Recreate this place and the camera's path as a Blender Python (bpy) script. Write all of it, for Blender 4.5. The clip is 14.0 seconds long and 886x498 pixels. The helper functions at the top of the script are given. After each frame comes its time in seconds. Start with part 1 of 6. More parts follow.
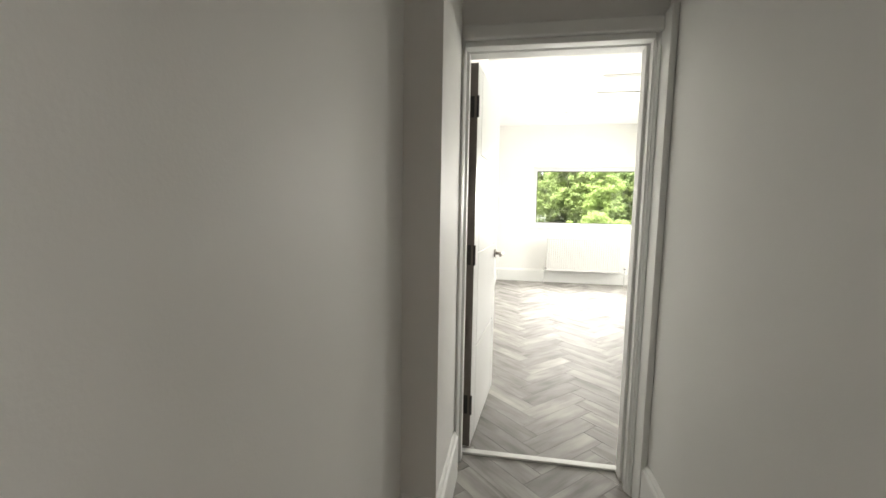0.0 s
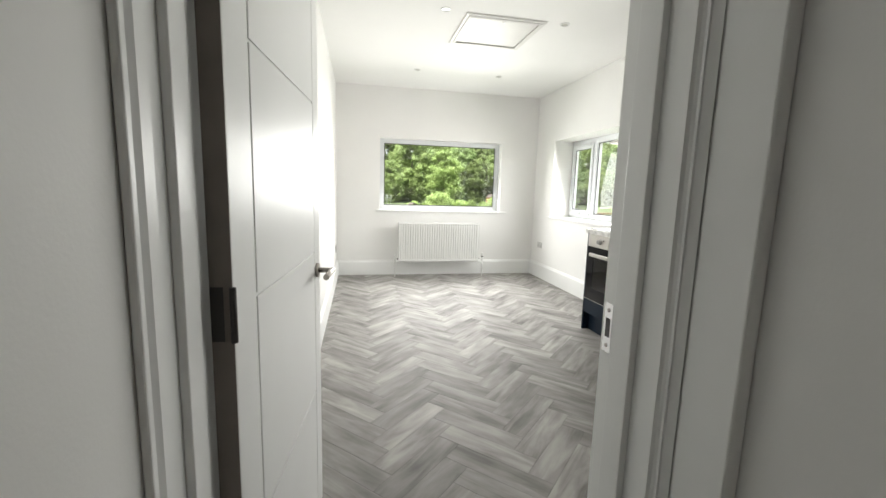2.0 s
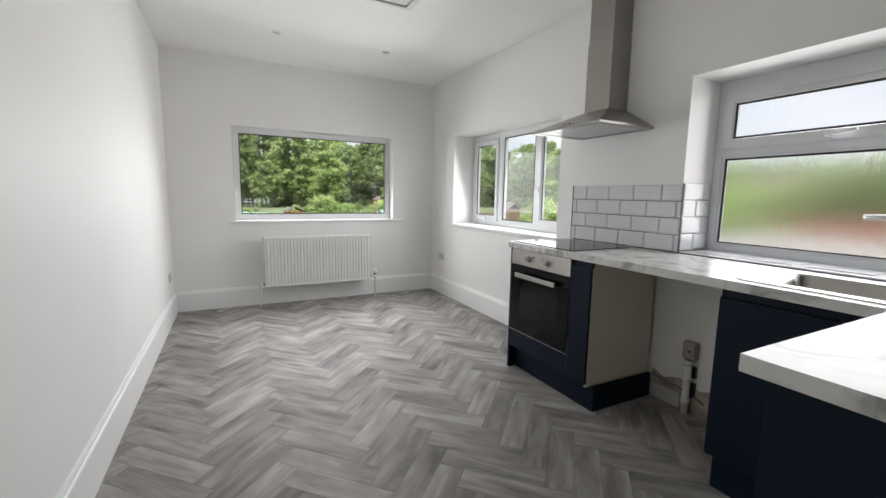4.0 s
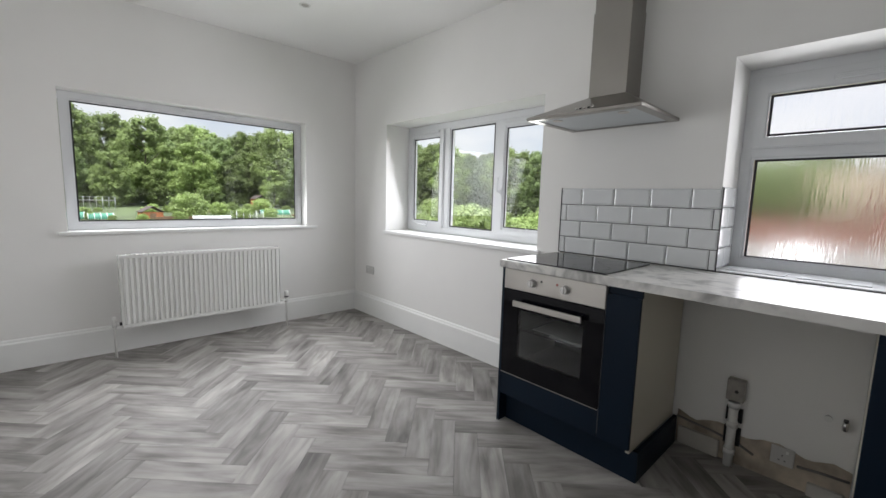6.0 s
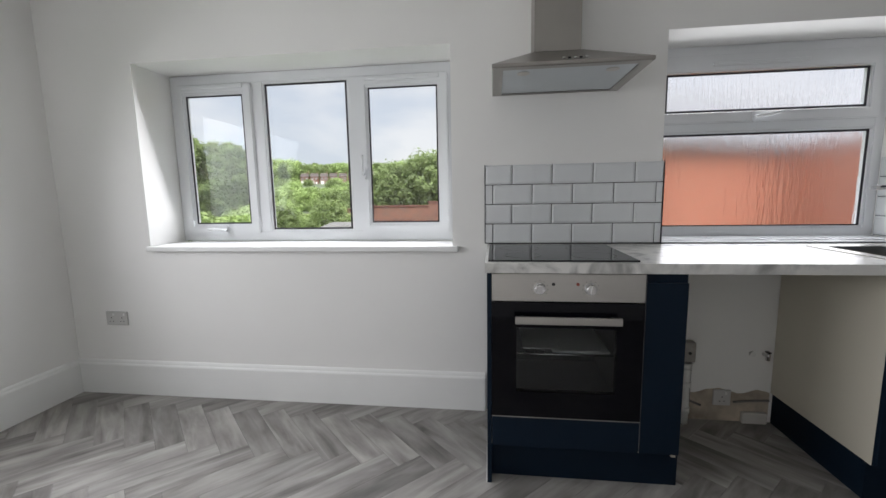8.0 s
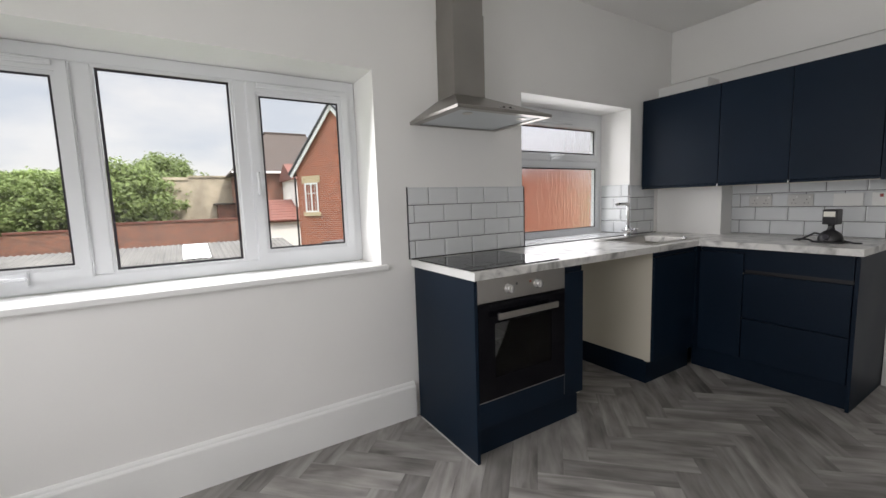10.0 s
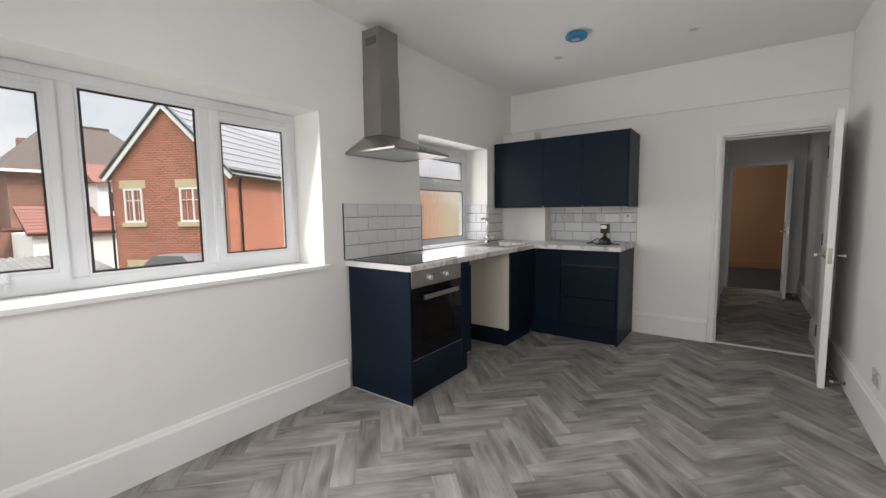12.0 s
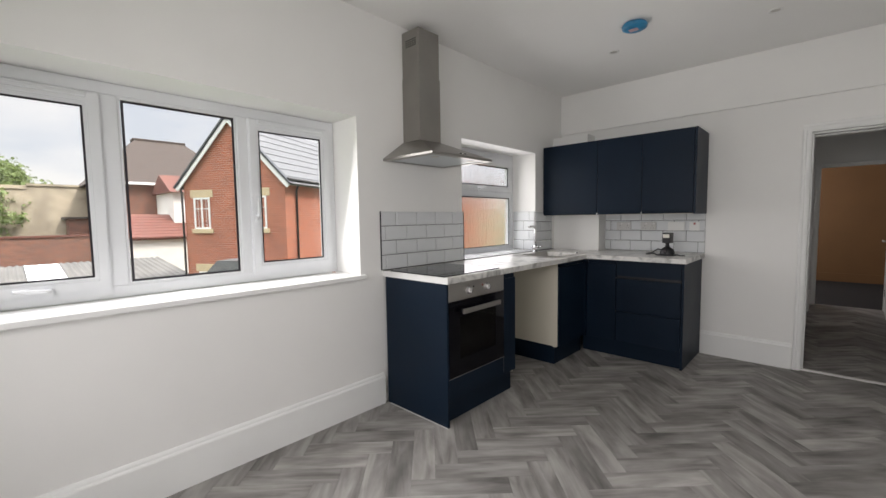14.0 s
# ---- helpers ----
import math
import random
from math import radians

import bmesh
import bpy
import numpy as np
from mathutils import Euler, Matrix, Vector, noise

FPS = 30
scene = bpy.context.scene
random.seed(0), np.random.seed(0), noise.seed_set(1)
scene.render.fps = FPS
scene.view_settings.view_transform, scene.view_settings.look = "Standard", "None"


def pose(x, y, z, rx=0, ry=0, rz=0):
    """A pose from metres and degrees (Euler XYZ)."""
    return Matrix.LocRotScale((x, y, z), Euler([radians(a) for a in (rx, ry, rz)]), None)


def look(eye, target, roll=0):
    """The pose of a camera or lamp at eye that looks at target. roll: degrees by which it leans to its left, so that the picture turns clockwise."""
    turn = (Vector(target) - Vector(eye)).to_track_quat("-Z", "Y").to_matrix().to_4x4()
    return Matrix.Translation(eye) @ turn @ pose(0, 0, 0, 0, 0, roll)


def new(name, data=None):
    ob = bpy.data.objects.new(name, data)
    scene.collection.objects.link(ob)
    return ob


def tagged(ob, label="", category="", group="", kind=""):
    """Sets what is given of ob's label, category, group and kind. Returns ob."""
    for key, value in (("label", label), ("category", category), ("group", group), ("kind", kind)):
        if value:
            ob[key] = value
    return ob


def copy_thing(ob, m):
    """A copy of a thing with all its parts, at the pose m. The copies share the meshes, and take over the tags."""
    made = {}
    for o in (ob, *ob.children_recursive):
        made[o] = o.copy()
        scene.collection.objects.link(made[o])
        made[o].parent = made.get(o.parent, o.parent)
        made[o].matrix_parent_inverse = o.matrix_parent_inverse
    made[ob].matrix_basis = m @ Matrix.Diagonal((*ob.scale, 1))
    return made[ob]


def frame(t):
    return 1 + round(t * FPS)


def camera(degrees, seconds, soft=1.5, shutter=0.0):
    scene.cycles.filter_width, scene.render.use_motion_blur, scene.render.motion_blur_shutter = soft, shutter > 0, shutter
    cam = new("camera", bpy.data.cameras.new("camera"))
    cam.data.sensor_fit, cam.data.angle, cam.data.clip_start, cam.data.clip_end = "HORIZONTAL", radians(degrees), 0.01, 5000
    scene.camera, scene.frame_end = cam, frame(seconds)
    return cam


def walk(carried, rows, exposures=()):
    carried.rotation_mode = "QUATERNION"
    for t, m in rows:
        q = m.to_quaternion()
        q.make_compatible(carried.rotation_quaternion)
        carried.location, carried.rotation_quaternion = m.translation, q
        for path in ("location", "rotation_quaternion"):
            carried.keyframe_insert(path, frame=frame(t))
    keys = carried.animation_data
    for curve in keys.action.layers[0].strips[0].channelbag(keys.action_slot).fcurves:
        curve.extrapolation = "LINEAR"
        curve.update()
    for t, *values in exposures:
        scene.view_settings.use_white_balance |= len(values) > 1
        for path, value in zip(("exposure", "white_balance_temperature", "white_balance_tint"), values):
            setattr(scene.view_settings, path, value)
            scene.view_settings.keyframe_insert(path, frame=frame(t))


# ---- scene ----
cam = camera(94.5, 14.0)
PATH = [
    (0, (0.121, 0.880, 1.254), (-0.213, 2.841, 1.053), 1.0),
    (0.5, (0.065, 1.175, 1.277), (0.015, 3.162, 1.057), 1.2),
    (1, (0.091, 1.478, 1.239), (0.212, 3.461, 1.010), 1.4),
    (1.5, (0.138, 1.786, 1.249), (0.396, 3.751, 0.982), 1.7),
    (2, (0.153, 2.143, 1.249), (0.553, 4.082, 0.968), 1.7),
    (2.5, (0.203, 2.411, 1.264), (0.728, 4.319, 0.974), 1.5),
    (3, (0.287, 2.678, 1.276), (0.960, 4.541, 0.998), 1.0),
    (5.5, (0.487, 3.827, 1.25), (1.693, 5.403, 1.001), 1.8),
    (6, (0.43, 4.122, 1.274), (1.779, 5.578, 1.028), 1.6),
    (6.5, (0.455, 4.457, 1.236), (2.008, 5.693, 0.995), 1.3),
    (7, (0.482, 4.81, 1.243), (2.219, 5.77, 0.995), 0.6),
    (7.5, (0.524, 5.185, 1.216), (2.408, 5.809, 0.973), -0.1),
    (8, (0.617, 5.522, 1.215), (2.584, 5.769, 0.949), -1.0),
    (8.5, (0.694, 5.85, 1.214), (2.67, 5.677, 0.958), -1.5),
    (9, (0.724, 6.135, 1.247), (2.639, 5.616, 0.993), -1.9),
    (11.5, (0.633, 7.333, 1.282), (1.919, 5.812, 1.103), -1.0),
    (12, (0.5, 7.538, 1.292), (1.67, 5.926, 1.11), -0.7),
    (12.5, (0.429, 7.622, 1.269), (1.514, 5.951, 1.096), -0.7),
    (13, (0.404, 7.631, 1.278), (1.481, 5.956, 1.096), -0.6),
    (13.5, (0.446, 7.55, 1.277), (1.602, 5.926, 1.108), -0.7),
    (14, (0.553, 7.353, 1.302), (1.915, 5.896, 1.155), -0.8),
]
# the camera's own exposure and white balance along the way
EXPOSURES = [(0.0, 1.98, 7300, 10), (1.0, 1.88, 7200, 10), (1.5, 1.58, 7100, 10), (2.0, 1.22, 6900, 10), (2.5, 0.98, 6800, 12), (3.0, 0.62, 6700, 14), (5.5, 0.24, 6600, 14), (7.0, 0.12, 6450, 14),
             (9.0, 0.10, 6600, 15), (11.5, 0.24, 6850, 16), (14.0, 0.24, 6850, 16)]
walk(cam, [(t, look(eye, target, roll)) for t, eye, target, roll in PATH], EXPOSURES)

# ---- world and sun ----
world = bpy.data.worlds.new("world")
scene.world = world
world.use_nodes = True
wn, wl = world.node_tree.nodes, world.node_tree.links
wn.clear()
w_out = wn.new("ShaderNodeOutputWorld")
w_bg = wn.new("ShaderNodeBackground")
w_sky = wn.new("ShaderNodeTexSky")
w_sky.sky_type, w_sky.sun_disc = "NISHITA", False
w_sky.sun_elevation, w_sky.sun_rotation = radians(52), radians(235)
w_sky.dust_density, w_sky.air_density = 2.0, 1.0
SKY = 0.10
# overcast layer: soft clouds, brighter towards the zenith
w_geo = wn.new("ShaderNodeNewGeometry")
w_tc = wn.new("ShaderNodeTexCoord")
w_map = wn.new("ShaderNodeMapping")
w_map.inputs["Scale"].default_value = (1.0, 1.0, 2.6)
w_noise = wn.new("ShaderNodeTexNoise")
w_noise.inputs["Scale"].default_value, w_noise.inputs["Detail"].default_value = 3.2, 6.0
w_ramp = wn.new("ShaderNodeValToRGB")
w_ramp.color_ramp.elements[0].position, w_ramp.color_ramp.elements[0].color = 0.40, (0.70, 0.76, 0.84, 1)
w_ramp.color_ramp.elements[1].position, w_ramp.color_ramp.elements[1].color = 0.62, (0.94, 0.95, 0.96, 1)
w_sep = wn.new("ShaderNodeSeparateXYZ")
w_zen = wn.new("ShaderNodeMapRange")
w_zen.inputs["From Min"].default_value, w_zen.inputs["From Max"].default_value = 0.40, 1.0
w_zen.inputs["To Min"].default_value, w_zen.inputs["To Max"].default_value = 10.0, 84.0
w_scl = wn.new("ShaderNodeVectorMath")
w_scl.operation = "SCALE"
w_mix = wn.new("ShaderNodeMix")
w_mix.data_type = "RGBA"
w_mix.inputs["Factor"].default_value = 0.85
wl.new(w_tc.outputs["Generated"], w_map.inputs["Vector"])
wl.new(w_map.outputs["Vector"], w_noise.inputs["Vector"])
wl.new(w_noise.outputs["Fac"], w_ramp.inputs["Fac"])
wl.new(w_tc.outputs["Generated"], w_sep.inputs["Vector"])
wl.new(w_sep.outputs["Z"], w_zen.inputs["Value"])
wl.new(w_ramp.outputs["Color"], w_scl.inputs[0])
wl.new(w_zen.outputs["Result"], w_scl.inputs["Scale"])
wl.new(w_sky.outputs["Color"], w_mix.inputs["A"])
wl.new(w_scl.outputs["Vector"], w_mix.inputs["B"])
wl.new(w_mix.outputs["Result"], w_bg.inputs["Color"])
w_bg.inputs["Strength"].default_value = SKY
wl.new(w_bg.outputs["Background"], w_out.inputs["Surface"])

sun_data = bpy.data.lights.new("sun", "SUN")
sun_data.energy, sun_data.angle, sun_data.color = 3.1, radians(10), (1.0, 0.96, 0.9)
sun = new("sun", sun_data)
sun.matrix_world = look((-20, -12, 32), (0, 0, 0))


def fill_lamp(name, at, target, width, height, watts):
    """An added area lamp: sky stand-in at a window, or fill in unseen rooms."""
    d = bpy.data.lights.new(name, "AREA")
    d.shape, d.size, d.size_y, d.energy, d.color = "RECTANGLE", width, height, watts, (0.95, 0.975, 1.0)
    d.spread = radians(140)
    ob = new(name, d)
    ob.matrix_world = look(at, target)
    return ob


# lamps added in the three window openings to boost the sky's light indoors
fill_lamp("sky_stand_in_north", (1.346, 8.15, 1.47), (1.346, 5.15, 0.60), 1.76, 0.92, 19)
fill_lamp("sky_stand_in_east", (2.965, 6.652, 1.46), (0.0, 6.652, 0.60), 1.74, 0.92, 14)
fill_lamp("sky_stand_in_kitchen", (3.06, 4.09, 1.46), (0.0, 4.09, 1.36), 1.08, 0.90, 6)
# unseen lamps with no window behind them, added to brighten the hall
fill_lamp("side_room_fill", (2.62, 0.55, 1.5), (0.0, 0.6, 1.2), 1.1, 1.0, 3)
fill_lamp("far_room_fill", (2.58, -2.2, 1.5), (-1.0, -2.0, 1.1), 1.2, 1.1, 34)

# ---- materials ----
def mat(name, base=(0.8, 0.8, 0.8), rough=0.5, metal=0.0, vary=0.0, scale=5.0, bump=0.0, bump_scale=200.0, spec=0.5, coat=0.0):
    """Principled material with two-scale tone variation and fine relief."""
    m = bpy.data.materials.new(name)
    m.use_nodes = True
    n, l = m.node_tree.nodes, m.node_tree.links
    b = n["Principled BSDF"]
    b.inputs["Base Color"].default_value = (*base, 1)
    b.inputs["Roughness"].default_value = rough
    b.inputs["Metallic"].default_value = metal
    b.inputs["Specular IOR Level"].default_value = spec
    b.inputs["Coat Weight"].default_value = coat
    tc = n.new("ShaderNodeTexCoord")
    if vary:
        big = n.new("ShaderNodeTexNoise")
        big.inputs["Scale"].default_value, big.inputs["Detail"].default_value = scale, 5.0
        ramp = n.new("ShaderNodeValToRGB")
        ramp.color_ramp.elements[0].position, ramp.color_ramp.elements[1].position = 0.3, 0.7
        ramp.color_ramp.elements[0].color = (*[c * (1 - vary) for c in base], 1)
        ramp.color_ramp.elements[1].color = (*[min(1, c * (1 + vary)) for c in base], 1)
        l.new(tc.outputs["Object"], big.inputs["Vector"])
        l.new(big.outputs["Fac"], ramp.inputs["Fac"])
        l.new(ramp.outputs["Color"], b.inputs["Base Color"])
        mr = n.new("ShaderNodeMapRange")
        mr.inputs["To Min"].default_value, mr.inputs["To Max"].default_value = max(0.02, rough * 0.85), min(1, rough * 1.15)
        l.new(big.outputs["Fac"], mr.inputs["Value"])
        l.new(mr.outputs["Result"], b.inputs["Roughness"])
    if bump:
        fine = n.new("ShaderNodeTexNoise")
        fine.inputs["Scale"].default_value, fine.inputs["Detail"].default_value = bump_scale, 3.0
        bp = n.new("ShaderNodeBump")
        bp.inputs["Strength"].default_value, bp.inputs["Distance"].default_value = bump, 0.002
        l.new(tc.outputs["Object"], fine.inputs["Vector"])
        l.new(fine.outputs["Fac"], bp.inputs["Height"])
        l.new(bp.outputs["Normal"], b.inputs["Normal"])
    return m


PAINT = mat("wall_paint", (0.85, 0.845, 0.825), 0.6, vary=0.025, scale=1.3, bump=0.12, bump_scale=160)
CEILING_PAINT = mat("ceiling_paint", (0.88, 0.875, 0.855), 0.8, vary=0.02, scale=1.0, bump=0.1, bump_scale=120)
TRIM_PAINT = mat("trim_satin_paint", (0.85, 0.855, 0.84), 0.36, vary=0.02, scale=3, bump=0.05, bump_scale=90, spec=0.3)
UPVC = mat("upvc", (0.74, 0.755, 0.77), 0.22, vary=0.015, scale=4)
NAVY = mat("navy_foil", (0.0048, 0.0125, 0.025), 0.42, vary=0.08, scale=3, bump=0.03, bump_scale=300, spec=0.16)
CREAM = mat("cream_melamine", (0.66, 0.62, 0.52), 0.35, vary=0.03, scale=2)
STEEL = mat("stainless_steel", (0.52, 0.50, 0.47), 0.30, 1.0, vary=0.05, scale=6)
CHROME = mat("chrome", (0.75, 0.75, 0.76), 0.08, 1.0)
NICKEL = mat("satin_nickel", (0.42, 0.39, 0.36), 0.3, 1.0)
BLACK_GLASS = mat("black_glass", (0.004, 0.004, 0.006), 0.06, spec=0.2)
BLACK = mat("black_plastic", (0.012, 0.012, 0.014), 0.35)
GASKET = mat("black_gasket", (0.015, 0.013, 0.02), 0.5)
# white plastic of the socket plates, greyed to put their shade into the colour
SHADED_PLASTIC = mat("shaded_white_plastic", (0.56, 0.555, 0.54), 0.35)
WHITE_PLASTIC = mat("white_plastic", (0.78, 0.78, 0.76), 0.3)
RADIATOR_ENAMEL = mat("radiator_enamel", (0.80, 0.80, 0.78), 0.25, vary=0.01)
FLOOR_BASE = mat("floor_joint", (0.09, 0.085, 0.08), 0.8)


def nodes(m):
    return m.node_tree.nodes, m.node_tree.links, m.node_tree.nodes["Principled BSDF"]


def plank_material():
    """Grey oak vinyl: each plank its own tone, with grain along it."""
    m = mat("grey_oak_plank", (0.25, 0.24, 0.23), 0.5, spec=0.3)
    n, l, b = nodes(m)
    tc, info = n.new("ShaderNodeTexCoord"), n.new("ShaderNodeObjectInfo")
    off = n.new("ShaderNodeVectorMath")
    off.operation = "MULTIPLY_ADD"
    off.inputs[1].default_value = (1, 1, 1)
    mul = n.new("ShaderNodeMath")
    mul.operation = "MULTIPLY"
    mul.inputs[1].default_value = 37.0
    comb = n.new("ShaderNodeCombineXYZ")
    l.new(info.outputs["Random"], mul.inputs[0])
    l.new(mul.outputs[0], comb.inputs["X"])
    l.new(mul.outputs[0], comb.inputs["Y"])
    l.new(tc.outputs["Object"], off.inputs[0])
    l.new(comb.outputs[0], off.inputs[2])
    mp = n.new("ShaderNodeMapping")
    mp.inputs["Scale"].default_value = (1.1, 8.0, 1.0)
    l.new(off.outputs[0], mp.inputs["Vector"])
    grain = n.new("ShaderNodeTexNoise")
    grain.inputs["Scale"].default_value, grain.inputs["Detail"].default_value, grain.inputs["Distortion"].default_value = 2.0, 6.0, 1.1
    l.new(mp.outputs[0], grain.inputs["Vector"])
    mp2 = n.new("ShaderNodeMapping")
    mp2.inputs["Scale"].default_value = (1.6, 4.2, 1.0)
    l.new(off.outputs[0], mp2.inputs["Vector"])
    cloud = n.new("ShaderNodeTexNoise")
    cloud.inputs["Scale"].default_value, cloud.inputs["Detail"].default_value = 1.6, 4.0
    l.new(mp2.outputs[0], cloud.inputs["Vector"])
    ramp = n.new("ShaderNodeValToRGB")
    e = ramp.color_ramp.elements
    e[0].position, e[0].color = 0.34, (0.125, 0.117, 0.110, 1)
    e[1].position, e[1].color = 0.68, (0.44, 0.425, 0.405, 1)
    mid = e.new(0.5)
    mid.color = (0.275, 0.262, 0.248, 1)
    mixf = n.new("ShaderNodeMix")
    mixf.data_type = "FLOAT"
    mixf.inputs["Factor"].default_value = 0.55
    l.new(grain.outputs["Fac"], mixf.inputs["A"])
    l.new(cloud.outputs["Fac"], mixf.inputs["B"])
    l.new(mixf.outputs["Result"], ramp.inputs["Fac"])
    tone = n.new("ShaderNodeMapRange")
    tone.inputs["To Min"].default_value, tone.inputs["To Max"].default_value = 0.80, 1.22
    l.new(info.outputs["Random"], tone.inputs["Value"])
    sc = n.new("ShaderNodeVectorMath")
    sc.operation = "SCALE"
    l.new(ramp.outputs["Color"], sc.inputs[0])
    l.new(tone.outputs[0], sc.inputs["Scale"])
    l.new(sc.outputs[0], b.inputs["Base Color"])
    rr = n.new("ShaderNodeMapRange")
    rr.inputs["To Min"].default_value, rr.inputs["To Max"].default_value = 0.50, 0.66
    l.new(grain.outputs["Fac"], rr.inputs["Value"])
    l.new(rr.outputs[0], b.inputs["Roughness"])
    bp = n.new("ShaderNodeBump")
    bp.inputs["Strength"].default_value, bp.inputs["Distance"].default_value = 0.15, 0.001
    l.new(grain.outputs["Fac"], bp.inputs["Height"])
    l.new(bp.outputs["Normal"], b.inputs["Normal"])
    return m


def marble_material():
    """White laminate with grey veining."""
    m = mat("marble_laminate", (0.7, 0.7, 0.68), 0.28)
    n, l, b = nodes(m)
    tc = n.new("ShaderNodeTexCoord")
    a = n.new("ShaderNodeTexNoise")
    a.inputs["Scale"].default_value, a.inputs["Detail"].default_value, a.inputs["Distortion"].default_value = 5.0, 9.0, 2.2
    ramp = n.new("ShaderNodeValToRGB")
    e = ramp.color_ramp.elements
    e[0].position, e[0].color = 0.34, (0.34, 0.335, 0.32, 1)
    e[1].position, e[1].color = 0.56, (0.74, 0.73, 0.70, 1)
    mid = e.new(0.46)
    mid.color = (0.60, 0.595, 0.575, 1)
    l.new(tc.outputs["Object"], a.inputs["Vector"])
    l.new(a.outputs["Fac"], ramp.inputs["Fac"])
    l.new(ramp.outputs["Color"], b.inputs["Base Color"])
    return m


def brushed(m, scale):
    """Adds fine drawn lines to a metal."""
    n, l, b = nodes(m)
    tc, mp, t, bp = n.new("ShaderNodeTexCoord"), n.new("ShaderNodeMapping"), n.new("ShaderNodeTexNoise"), n.new("ShaderNodeBump")
    mp.inputs["Scale"].default_value = scale
    t.inputs["Scale"].default_value = 6.0
    bp.inputs["Strength"].default_value, bp.inputs["Distance"].default_value = 0.12, 0.001
    l.new(tc.outputs["Object"], mp.inputs["Vector"])
    l.new(mp.outputs[0], t.inputs["Vector"])
    l.new(t.outputs["Fac"], bp.inputs["Height"])
    l.new(bp.outputs["Normal"], b.inputs["Normal"])
    return m


def clear_glass(name, tint=(0.97, 0.985, 0.98)):
    """A pane: straight through, with mirror gloss by Fresnel."""
    m = bpy.data.materials.new(name)
    m.use_nodes = True
    n, l = m.node_tree.nodes, m.node_tree.links
    n.remove(n["Principled BSDF"])
    tr, gl, fr, mx = n.new("ShaderNodeBsdfTransparent"), n.new("ShaderNodeBsdfGlossy"), n.new("ShaderNodeFresnel"), n.new("ShaderNodeMixShader")
    tr.inputs["Color"].default_value = (*tint, 1)
    gl.inputs["Roughness"].default_value = 0.01
    fr.inputs["IOR"].default_value = 1.45
    l.new(fr.outputs[0], mx.inputs[0])
    l.new(tr.outputs[0], mx.inputs[1])
    l.new(gl.outputs[0], mx.inputs[2])
    l.new(mx.outputs[0], n["Material Output"].inputs["Surface"])
    return m


def rain_glass():
    """Obscure glass with streaks that run down it."""
    m = mat("obscure_streaked_glass", (0.99, 0.995, 0.99), 0.18)
    n, l, b = nodes(m)
    b.inputs["Transmission Weight"].default_value = 1.0
    b.inputs["IOR"].default_value = 1.35
    tc, mp, t, bp = n.new("ShaderNodeTexCoord"), n.new("ShaderNodeMapping"), n.new("ShaderNodeTexNoise"), n.new("ShaderNodeBump")
    mp.inputs["Scale"].default_value = (60.0, 60.0, 7.0)
    t.inputs["Scale"].default_value, t.inputs["Detail"].default_value = 1.0, 2.5
    bp.inputs["Strength"].default_value, bp.inputs["Distance"].default_value = 0.45, 0.006
    l.new(tc.outputs["Object"], mp.inputs["Vector"])
    l.new(mp.outputs[0], t.inputs["Vector"])
    l.new(t.outputs["Fac"], bp.inputs["Height"])
    l.new(bp.outputs["Normal"], b.inputs["Normal"])
    return m


def brick_material(name, c1, c2, mortar, scale_m=0.225):
    """Brick courses of real size on upright walls, in the object's x and z."""
    m = mat(name, c1, 0.85)
    n, l, b = nodes(m)
    tc, sep, cmb, add = n.new("ShaderNodeTexCoord"), n.new("ShaderNodeSeparateXYZ"), n.new("ShaderNodeCombineXYZ"), n.new("ShaderNodeMath")
    br = n.new("ShaderNodeTexBrick")
    br.inputs["Color1"].default_value, br.inputs["Color2"].default_value, br.inputs["Mortar"].default_value = (*c1, 1), (*c2, 1), (*mortar, 1)
    br.inputs["Scale"].default_value = 1.0
    br.inputs["Brick Width"].default_value, br.inputs["Row Height"].default_value, br.inputs["Mortar Size"].default_value = scale_m, 0.075, 0.006
    l.new(tc.outputs["Object"], sep.inputs[0])
    l.new(sep.outputs["X"], add.inputs[0])
    l.new(sep.outputs["Y"], add.inputs[1])
    l.new(add.outputs[0], cmb.inputs["X"])
    l.new(sep.outputs["Z"], cmb.inputs["Y"])
    l.new(cmb.outputs[0], br.inputs["Vector"])
    big = n.new("ShaderNodeTexNoise")
    big.inputs["Scale"].default_value, big.inputs["Detail"].default_value = 1.2, 6.0
    l.new(tc.outputs["Object"], big.inputs["Vector"])
    mr = n.new("ShaderNodeMapRange")
    mr.inputs["To Min"].default_value, mr.inputs["To Max"].default_value = 0.75, 1.25
    l.new(big.outputs["Fac"], mr.inputs["Value"])
    sc = n.new("ShaderNodeVectorMath")
    sc.operation = "SCALE"
    l.new(br.outputs["Color"], sc.inputs[0])
    l.new(mr.outputs[0], sc.inputs["Scale"])
    l.new(sc.outputs[0], b.inputs["Base Color"])
    bp = n.new("ShaderNodeBump")
    bp.inputs["Strength"].default_value, bp.inputs["Distance"].default_value = 0.4, 0.01
    l.new(br.outputs["Fac"], bp.inputs["Height"])
    bp.invert = True
    l.new(bp.outputs["Normal"], b.inputs["Normal"])
    return m


